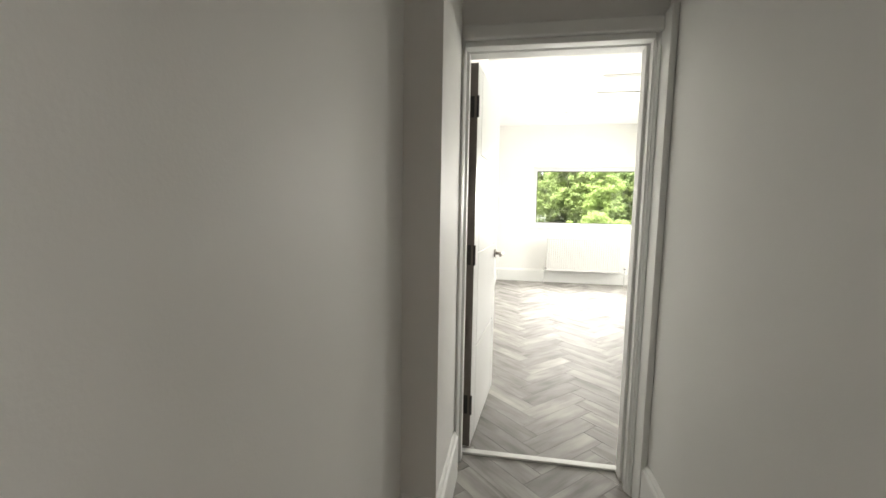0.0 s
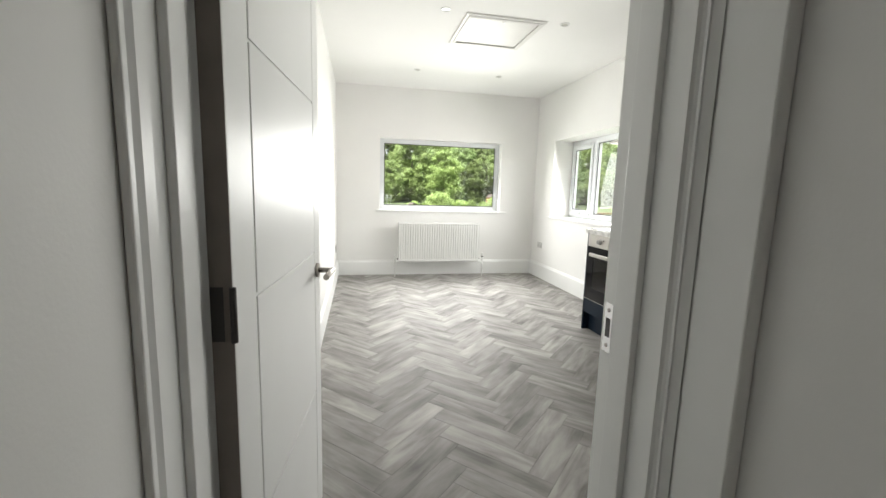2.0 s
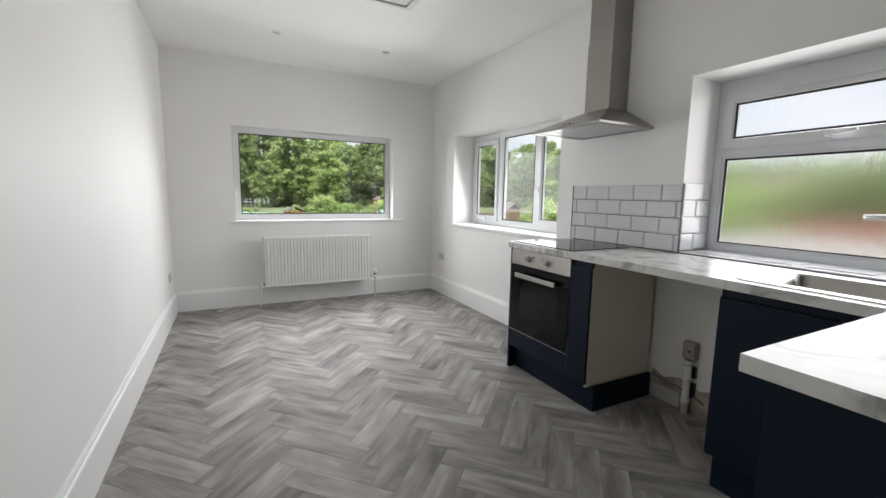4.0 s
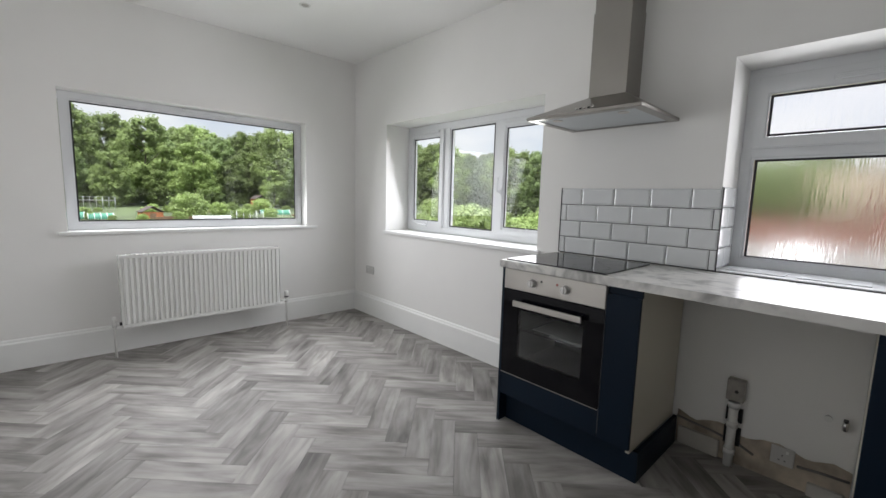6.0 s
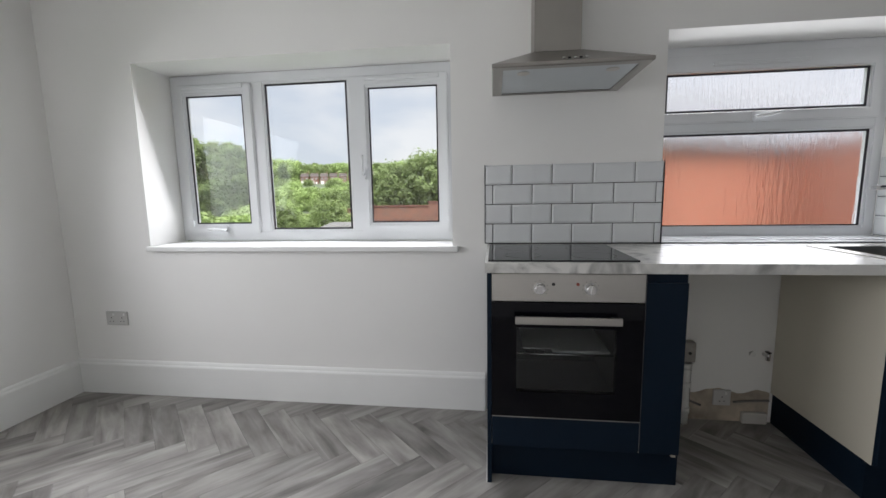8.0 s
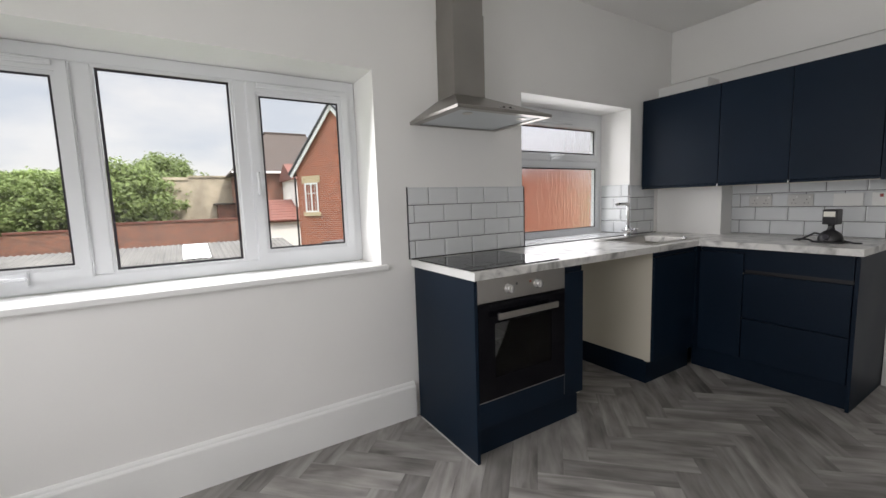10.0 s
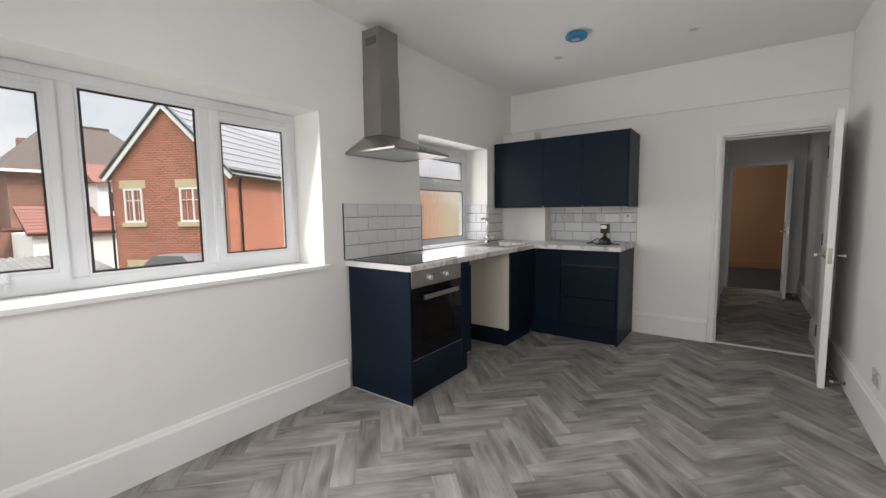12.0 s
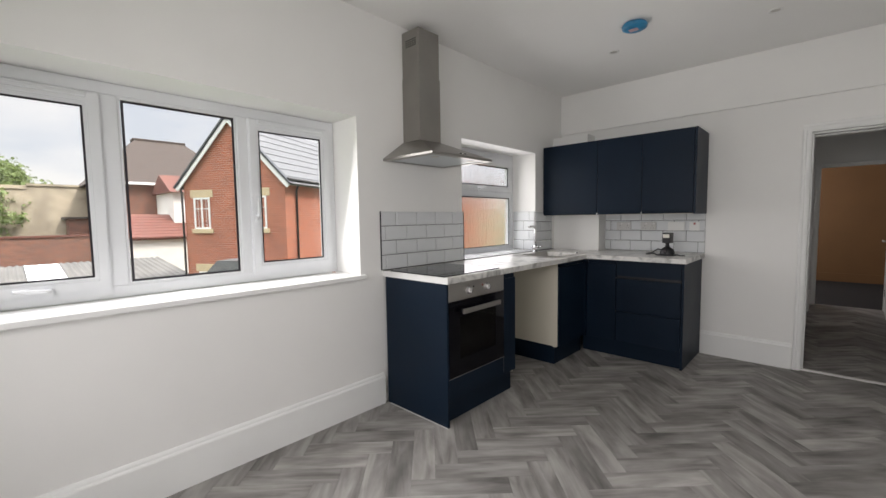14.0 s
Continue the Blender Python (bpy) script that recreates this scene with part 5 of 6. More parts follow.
# ---- device left on the worktop ----
def flash_unit():
    t = thing("flash_unit", "black camera flash with coiled strap on a flat foot", "camera flash", at=pose(1.585, 3.30, WT1, 0, 0, 172))
    part("foot_plate", boxes((-0.075, -0.055, 0.0, 0.075, 0.055, 0.012), bevel=0.004), BLACK, t)
    bm = bmesh.new()
    n = 24
    loops = [(0.060, 0.012), (0.062, 0.030), (0.052, 0.055), (0.034, 0.070), (0.020, 0.078), (0.015, 0.100), (0.018, 0.112)]
    rings = [[bm.verts.new((r * math.cos(2 * math.pi * i / n), 0.85 * r * math.sin(2 * math.pi * i / n), z)) for i in range(n)] for r, z in loops]
    for a, b in zip(rings, rings[1:]):
        for i in range(n):
            bm.faces.new((a[i], a[(i + 1) % n], b[(i + 1) % n], b[i])).smooth = True
    bm.faces.new(rings[-1])
    part("body", bm, BLACK, t)
    part("head", boxes((-0.036, -0.030, 0.112, 0.036, 0.040, 0.205), bevel=0.006), BLACK, t)
    part("lens_window", boxes((-0.028, -0.0335, 0.160, 0.028, -0.0300, 0.192), bevel=0.001), mat("frosted_lens", (0.80, 0.78, 0.70), 0.25), t, "frosted flash window")
    bm = bmesh.new()
    cyl(bm, (0.0, -0.050, 0.038), (0.0, -0.060, 0.040), 0.018, 0.016)
    part("dial", bm, GASKET, t)
    bm = bmesh.new()
    tube(bm, [(-0.05, 0.0, 0.05), (-0.085, 0.01, 0.055), (-0.12, 0.0, 0.030), (-0.15, -0.02, 0.008), (-0.18, -0.01, 0.007), (-0.16, 0.03, 0.012), (-0.12, 0.02, 0.010), (-0.09, -0.01, 0.008)], 0.006, 8)
    tube(bm, [(0.05, 0.0, 0.02), (0.085, -0.01, 0.012), (0.12, -0.02, 0.007), (0.15, -0.005, 0.007)], 0.005, 8)
    part("strap", bm, BLACK, t, "black cable strap")


flash_unit()



# ---- outdoors ----
GROUND = -2.9
ORANGE_BRICK = brick_material("orange_brick", (0.44, 0.135, 0.072), (0.29, 0.080, 0.045), (0.50, 0.36, 0.28))
OLD_BRICK = brick_material("old_red_brick", (0.27, 0.100, 0.060), (0.13, 0.050, 0.036), (0.30, 0.25, 0.20))
RED_TILE = mat("red_clay_tile", (0.15, 0.052, 0.036), 0.8, vary=0.25, scale=6, bump=0.3, bump_scale=30)
BROWN_TILE = mat("brown_clay_tile", (0.062, 0.045, 0.037), 0.85, vary=0.25, scale=4, bump=0.3, bump_scale=30)
SLATE = mat("grey_concrete_tile", (0.145, 0.148, 0.155), 0.6, vary=0.12, scale=3, bump=0.2, bump_scale=40)
RENDER = mat("pale_render", (0.42, 0.36, 0.27), 0.9, vary=0.3, scale=0.9, bump=0.4, bump_scale=25)
WHITE_RENDER = mat("white_render", (0.75, 0.74, 0.70), 0.8, vary=0.06, scale=2, bump=0.2, bump_scale=40)
STONE = mat("buff_stone", (0.55, 0.44, 0.28), 0.8, vary=0.08, scale=5)
ASBESTOS = mat("weathered_corrugated_sheet", (0.13, 0.125, 0.115), 0.9, vary=0.3, scale=1.5, bump=0.3, bump_scale=20)
ROOFLIGHT = mat("translucent_roof_sheet", (0.82, 0.84, 0.84), 0.5, vary=0.05)
VERGE = mat("dark_verge", (0.06, 0.065, 0.075), 0.6)
PVC_WHITE = mat("white_exterior_upvc", (0.82, 0.82, 0.82), 0.3)
DARK_PANE = mat("dark_window_pane", (0.03, 0.035, 0.04), 0.06)
GUTTER = mat("black_gutter", (0.015, 0.015, 0.017), 0.4)
BARK = mat("bark", (0.09, 0.07, 0.05), 0.9, vary=0.3, scale=6, bump=0.6, bump_scale=20)
GRASS = mat("rough_grass", (0.060, 0.082, 0.030), 0.95, vary=0.5, scale=0.25, bump=0.4, bump_scale=6)
LEAF_A = leaf_material("leaf_mid_green", (0.165, 0.225, 0.075), (0.270, 0.345, 0.125))
LEAF_B = leaf_material("leaf_light_green", (0.190, 0.265, 0.085), (0.300, 0.380, 0.135))
LEAF_C = leaf_material("leaf_dark_green", (0.120, 0.170, 0.065), (0.195, 0.260, 0.100))
FLEECE = mat("garden_fleece", (0.42, 0.43, 0.42), 0.8, vary=0.15, scale=3)
NETTING = mat("green_netting", (0.03, 0.17, 0.105), 0.6, vary=0.2, scale=3)
SHED_ORANGE = mat("orange_shed_boards", (0.42, 0.16, 0.07), 0.8, vary=0.2, scale=3)
SHED_BROWN = mat("brown_shed_boards", (0.20, 0.13, 0.08), 0.85, vary=0.2, scale=3)


def land(x, y):
    """Height of the ground: level by the houses, rising slowly beyond, then up a hillside."""
    r = min(math.hypot(x, y), 270)
    return GROUND + 0.030 * max(0.0, r - 50) + 0.046 * max(0.0, r - 110)


def ground():
    bm = bmesh.new()
    radii = [0, 8, 16, 25, 35, 45, 50, 60, 70, 82, 95, 110, 130, 155, 190, 230, 270, 320, 450, 700, 1200]
    n = 48
    rings = []
    for r in radii:
        if r == 0:
            rings.append([bm.verts.new((0, 0, GROUND))])
        else:
            h = land(r, 0)
            rings.append([bm.verts.new((r * math.cos(2 * math.pi * i / n), r * math.sin(2 * math.pi * i / n), h + (random.uniform(-0.15, 0.15) if r > 60 else 0))) for i in range(n)])
    for i in range(n):
        bm.faces.new((rings[0][0], rings[1][i], rings[1][(i + 1) % n]))
    for a, b in zip(rings[1:], rings[2:]):
        for i in range(n):
            bm.faces.new((a[i], b[i], b[(i + 1) % n], a[(i + 1) % n])).smooth = True
    structure("ground", bm, GRASS, "rough grass and garden plots around the houses", "ground")


ground()
structure("building_base", boxes((-2.6, -3.9, GROUND, EAST + 0.3, NORTH + 0.3, -0.25)), OLD_BRICK, "brick storey below the flat", "wall")


# ---- trees ----
def crown_mesh(name, seed, h, w, base, leaves, size, material):
    """An uneven crown: many leaf clumps gathered round a few dozen boughs."""
    rnd = random.Random(seed)
    boughs = []
    for _ in range(150):
        a, t = rnd.uniform(0, 2 * math.pi), rnd.random()
        prof = math.sin(math.pi * (0.12 + 0.80 * t)) ** 0.7
        r = w / 2 * prof * rnd.uniform(0.35, 1.0)
        boughs.append((Vector((r * math.cos(a), r * math.sin(a), base + (h - base) * t)), rnd.uniform(0.06, 0.12) * w))
    verts, faces = [], []
    for _ in range(leaves):
        c, r = boughs[rnd.randrange(len(boughs))]
        d = Vector((rnd.gauss(0, 1), rnd.gauss(0, 1), rnd.gauss(0, 0.8))).normalized()
        p = c + d * r * (0.35 + 0.8 * rnd.random())
        up = (d + Vector((rnd.uniform(-0.6, 0.6), rnd.uniform(-0.6, 0.6), rnd.uniform(0.0, 0.9)))).normalized()
        s = size * rnd.uniform(0.6, 1.3)
        a = up.orthogonal().normalized()
        a = Matrix.Rotation(rnd.uniform(0, 6.28), 3, up) @ a
        b = up.cross(a)
        i = len(verts)
        verts += [p + a * s, p + b * s * 0.55 + up * s * 0.15, p - a * s, p - b * s * 0.55 + up * s * 0.15]
        faces.append((i, i + 1, i + 2, i + 3))
    me = bpy.data.meshes.new(name)
    me.from_pydata([tuple(v) for v in verts], [], faces)
    me.materials.append(material)
    return me


def trunk_mesh(seed, h, r):
    rnd = random.Random(seed)
    bm = bmesh.new()
    pts = [Vector((rnd.uniform(-0.1, 0.1) * k, rnd.uniform(-0.1, 0.1) * k, h * 0.75 * k / 5)) for k in range(6)]
    for k in range(5):
        cyl(bm, pts[k], pts[k + 1], r * (1 - 0.16 * k), r * (1 - 0.16 * (k + 1)), 10, caps=False)
    for k in range(9):
        p = pts[2 + k % 4]
        a = rnd.uniform(0, 6.28)
        q = p + Vector((math.cos(a), math.sin(a), rnd.uniform(0.5, 1.0))) * h * rnd.uniform(0.14, 0.24)
        cyl(bm, p, q, r * 0.36, r * 0.12, 7)
    me = bpy.data.meshes.new("trunk")
    bm.to_mesh(me)
    bm.free()
    me.materials.append(BARK)
    return me


KINDS = {}
for key, seed, h, w, base, leaves, size, m in (("mid", 11, 18, 12, 0.6, 18000, 0.32, LEAF_A), ("light", 12, 13, 9, 0.4, 20000, 0.24, LEAF_B), ("dark", 13, 17, 11, 0.5, 18000, 0.32, LEAF_C),
                                                ("near", 14, 6, 5.2, 0.4, 11000, 0.12, LEAF_A), ("shrub", 15, 2.6, 4.6, 0.1, 3000, 0.16, LEAF_B)):
    KINDS[key] = (crown_mesh("crown", seed, h, w, base, leaves, size, m), trunk_mesh(seed, h, 0.30 if h > 8 else 0.10))


def tree(kind, x, y, scale=1.0, turn=0.0, label="", category="tree", group=""):
    t = thing("tree" if kind != "shrub" else "shrub", label, category, group, at=pose(x, y, land(x, y) - 0.05, 0, 0, turn) @ Matrix.Scale(scale, 4))
    for nm, me in zip(("crown", "trunk"), KINDS[kind]):
        ob = new(nm, me)
        ob.parent = t


rnd = random.Random(7)
# wood edge to the north and north-east
for i in range(34):
    a = radians(55 + i * 1.75)
    d = 104 + rnd.uniform(-7, 9) + (8 if i % 2 else 0)
    k = ("mid", "dark", "mid", "dark", "mid", "light")[rnd.randrange(6)]
    s = rnd.uniform(0.78, 0.96) * (1.25 if k == "light" else 1.0)
    tree(k, 0.5 + d * math.cos(a), 4.5 + d * math.sin(a), s, rnd.uniform(0, 360), "tall leafy woodland tree at the wood's edge", "tree", "woodland trees")
for i in range(14):
    a = radians(58 + i * 4.0 + rnd.uniform(-1, 1))
    d = 94 + rnd.uniform(-4, 4)
    k = ("light", "dark", "light", "mid")[rnd.randrange(4)]
    tree(k, 0.5 + d * math.cos(a), 4.5 + d * math.sin(a), rnd.uniform(0.45, 0.68), rnd.uniform(0, 360), "smaller leafy tree before the wood", "tree", "woodland trees")
tree("light", 0.5 + 88 * math.cos(radians(86)), 4.5 + 88 * math.sin(radians(86)), 0.68, 110, "bright green spreading tree before the wood", "tree", "woodland trees")
tree("light", 0.5 + 86 * math.cos(radians(78.3)), 4.5 + 86 * math.sin(radians(78.3)), 0.84, 40, "bright green rounded tree before the wood", "tree", "woodland trees")
# trees to the east, by bearing, distance and size
for a, d, k, s in ((46, 92, "mid", 0.74), (43.5, 95, "dark", 0.74), (41, 84, "dark", 0.70), (38.5, 80, "mid", 0.70), (36.5, 70, "mid", 0.62), (33.8, 66, "dark", 0.64), (31, 150, "mid", 0.64), (28, 175, "dark", 0.70), (24, 190, "mid", 0.70), (20, 195, "light", 0.9),
                   (16, 190, "mid", 0.70), (12, 185, "dark", 0.68), (8, 180, "mid", 0.66), (51, 98, "dark", 0.85), (48.5, 96, "mid", 0.82), (26, 182, "mid", 0.66), (22, 192, "dark", 0.68), (18, 192, "mid", 0.68), (14, 188, "dark", 0.70)):
    if d > 140:
        d, s = d * 1.34, s * 0.80
    tree(k, 0.6 + d * math.cos(radians(a)), 5.5 + d * math.sin(radians(a)), s, a * 37, "leafy tree beyond the gardens", "tree", "garden trees")
for x, y, k, s in ((33, 14.4, "near", 1.0), (33.3, 12.7, "near", 1.08), (34, 11.0, "near", 1.2), (35, 9.4, "near", 1.2), (36.5, 8.2, "near", 1.1), (44, 7.9, "near", 1.45), (33, 16.2, "near", 0.85), (25.5, 15.8, "near", 0.62), (24, 18.3, "near", 0.6), (32.6, 18.5, "near", 0.75)):
    tree(k, x, y, s, x * 51, "bushy green garden tree behind the brick wall", "tree", "garden trees")
for x, y, s in ((20, 17.5, 0.8), (17, 17.8, 0.75), (22, 21.5, 0.9), (15.5, 21, 0.8), (26, 23, 0.8), (29, 27, 0.9), (18.5, 25.5, 0.8), (24.5, 31, 0.9), (33, 35, 0.9), (13.1, 69.5, 1.15), (17.5, 72, 0.7), (26, 79, 0.8), (38, 44, 1.1), (13, 26, 0.7)):
    tree("shrub", x, y, s, x * 23, "low bright green shrub among the garden plots", "shrub", "garden shrubs")


for _ in range(34):
    a, d = radians(rnd.uniform(17, 50)), rnd.uniform(24, 66)
    tree("shrub", 0.6 + d * math.cos(a), 5.5 + d * math.sin(a), rnd.uniform(0.7, 1.3), rnd.uniform(0, 360), "low green shrub in the overgrown gardens", "shrub", "garden shrubs")

for _ in range(34):
    x, y = rnd.uniform(-6, 34), rnd.uniform(64, 84)
    tree("shrub", x, y, rnd.uniform(0.22, 0.5), rnd.uniform(0, 360), "small leafy bush between the vegetable beds", "shrub", "allotment bushes")

# hedges and scrub up to the terrace, and the low wood behind it
for _ in range(80):
    a, d = radians(rnd.uniform(11, 33)), rnd.uniform(72, 200)
    tree("shrub", 0.6 + d * math.cos(a), 5.5 + d * math.sin(a), rnd.uniform(0.8, 1.7), rnd.uniform(0, 360), "spreading green bush on the slope", "shrub", "slope bushes")
for i in range(22):
    a, d = radians(9 + i * 1.15 + rnd.uniform(-0.3, 0.3)), 255 + rnd.uniform(-8, 12)
    tree("shrub", 0.6 + d * math.cos(a), 5.5 + d * math.sin(a), rnd.uniform(3.0, 4.4), rnd.uniform(0, 360), "broad leafy tree behind the terrace", "tree", "far trees")


# ---- buildings ----
def ext_window(parent, x0, z0, x1, z1, bars=2, surround=True, tag=""):
    """Window on the face y 0 of a house's own wall, looking out along -y."""
    w = part("window", ring(bmesh.new(), x0, z0, x1, z1, 0.06, -0.03, 0.05), PVC_WHITE, parent)
    part("pane", boxes((x0 + 0.05, 0.0, z0 + 0.05, x1 - 0.05, 0.02, z1 - 0.05)), DARK_PANE, w)
    for k in range(1, bars):
        x = x0 + (x1 - x0) * k / bars
        part("mullion", boxes((x - 0.028, -0.032, z0 + 0.055, x + 0.028, 0.04, z1 - 0.055)), PVC_WHITE, w)
    for k in range(bars):
        x = x0 + (x1 - x0) * (k + 0.5) / bars
        part("glazing_bar", boxes((x - 0.006, -0.006, z0 + 0.06, x + 0.006, -0.002, z1 - 0.06)), PVC_WHITE, w)
    z = (z0 + z1) / 2
    part("glazing_bar", boxes((x0 + 0.06, -0.022, z + 0.15, x1 - 0.06, -0.003, z + 0.175)), PVC_WHITE, w)
    if surround:
        part("lintel", boxes((x0 - 0.14, -0.02, z1, x1 + 0.14, 0.10, z1 + 0.27), bevel=0.008), STONE, parent, "buff stone lintel")
        part("sill", boxes((x0 - 0.10, -0.06, z0 - 0.15, x1 + 0.10, 0.10, z0), bevel=0.01), STONE, parent, "buff stone sill")


def gable_house():
    """Own space: gable wall on y 0 from x 0 (corner) to x W; the side wall runs along +y on x 0; z from the ground."""
    W, L, E, P = 4.15, 15.0, 5.62, 7.72
    h = thing("house", "new orange-brick house with a grey tiled gable roof", "house", at=pose(13.64, 0.95, GROUND, 0, 0, 27.9))
    # gable faces -90 degrees turned: local -y looks north-west
    bm = bmesh.new()
    prism(bm, [(0, 0), (W, 0), (W, E), (W / 2, P), (0, E)], "y", 0.0, -L)
    part("wall", bm, ORANGE_BRICK, h)
    pitch = math.atan2(P - E, W / 2)
    slope = math.hypot(P - E, W / 2) + 0.35
    for side in (0, 1):
        roof = part("roof", roof_plate(W, E, P, L, side, pitch), SLATE, h, "grey concrete tile roof")
        n = 9
        for k in range(n):
            d0, d1 = slope * k / n, slope * (k + 1) / n + 0.04
            pts = []
            for d, up in ((d0, 0.055), (d0, 0.085), (d1, 0.065), (d1, 0.035)):
                s = d - 0.35
                x = s * math.cos(pitch) - up * math.sin(pitch)
                z = E + s * math.sin(pitch) + up * math.cos(pitch)
                pts.append((x if side == 0 else W - x, z))
            bm = bmesh.new()
            prism(bm, pts, "y", 0.14, -L)
            part("tile_course", bm, SLATE, roof)
        # white barge board and verge
        pts = []
        for d, up in ((0.0, -0.12), (slope - 0.0, -0.12), (slope, 0.04), (0.0, 0.04)):
            s = d - 0.35
            x = s * math.cos(pitch) - up * math.sin(pitch)
            z = E + s * math.sin(pitch) + up * math.cos(pitch)
            pts.append((x if side == 0 else W - x, z))
        bm = bmesh.new()
        prism(bm, pts, "y", 0.09, 0.12)
        part("barge_board", bm, PVC_WHITE, h, "white barge board")
        pts2 = []
        for d, up in ((0.0, 0.04), (slope, 0.04), (slope, 0.10), (0.0, 0.10)):
            s = d - 0.35
            x = s * math.cos(pitch) - up * math.sin(pitch)
            z = E + s * math.sin(pitch) + up * math.cos(pitch)
            pts2.append((x if side == 0 else W - x, z))
        bm = bmesh.new()
        prism(bm, pts2, "y", 0.02, 0.16)
        part("verge", bm, VERGE, h, "dark grey verge")
    part("fascia", boxes((-0.16, -L, E - 0.20, -0.13, 0.1, E - 0.02)), PVC_WHITE, h)
    bm = bmesh.new()
    cyl(bm, (-0.21, -L, E - 0.06), (-0.21, 0.12, E - 0.06), 0.06, None, 10)
    part("gutter", bm, GUTTER, h, "black gutter")
    for p in ((-0.06, -0.55), (W + 0.05, 0.05)):
        bm = bmesh.new()
        tube(bm, [(p[0] - (0.15 if p[0] < 1 else -0.1), p[1], E - 0.1), (p[0], p[1], E - 0.38), (p[0], p[1], 0.0)], 0.035, 8)
        part("downpipe", bm, GUTTER, h, "black downpipe")
    # windows face +y of this space: build them turned round
    face = part("gable_face", boxes((0.002, 0.0, 0.1, 0.004, 0.003, 0.11)), STONE, h)
    face.matrix_basis = pose(W, 0.0, 0, 0, 0, 180)
    for x0, x1, z0, z1 in ((0.42, 1.10, 3.96, 5.06), (2.45, 3.42, 3.96, 5.06), (0.50, 1.25, 1.35, 2.45), (2.3, 3.3, 1.1, 2.3)):
        ext_window(face, x0, z0, x1, z1, 2)
    bm = bmesh.new()
    prism(bm, [(1.55, 2.42), (2.15, 2.95), (3.15, 2.95), (3.75, 2.42)], "y", -0.9, 0.0)
    part("porch_roof", bm, SLATE, face, "small grey tiled porch roof")
    part("porch_post", boxes((1.7, -0.8, 0.0, 1.82, -0.7, 2.45)), PVC_WHITE, face)
    part("porch_post", boxes((3.5, -0.8, 0.0, 3.62, -0.7, 2.45)), PVC_WHITE, face)
    # rear wing of the same brick
    part("wing", boxes((-5.0, -13.0, 0.0, 0.0, -6.2, E)), ORANGE_BRICK, h)
    bm = bmesh.new()
    prism(bm, [(-6.0, E), (-9.6, E + 2.2), (-13.2, E)], "x", -5.2, 0.5)
    part("wing_roof", bm, SLATE, h)


def roof_plate(W, E, P, L, side, pitch):
    slope = math.hypot(P - E, W / 2)
    pts = []
    for s, up in ((-0.35, 0.0), (slope, 0.0), (slope, 0.05), (-0.35, 0.05)):
        x = s * math.cos(pitch) - up * math.sin(pitch)
        z = E + s * math.sin(pitch) + up * math.cos(pitch)
        pts.append((x if side == 0 else W - x, z))
    bm = bmesh.new()
    prism(bm, pts, "y", 0.12, -L)
    return bm


gable_house()


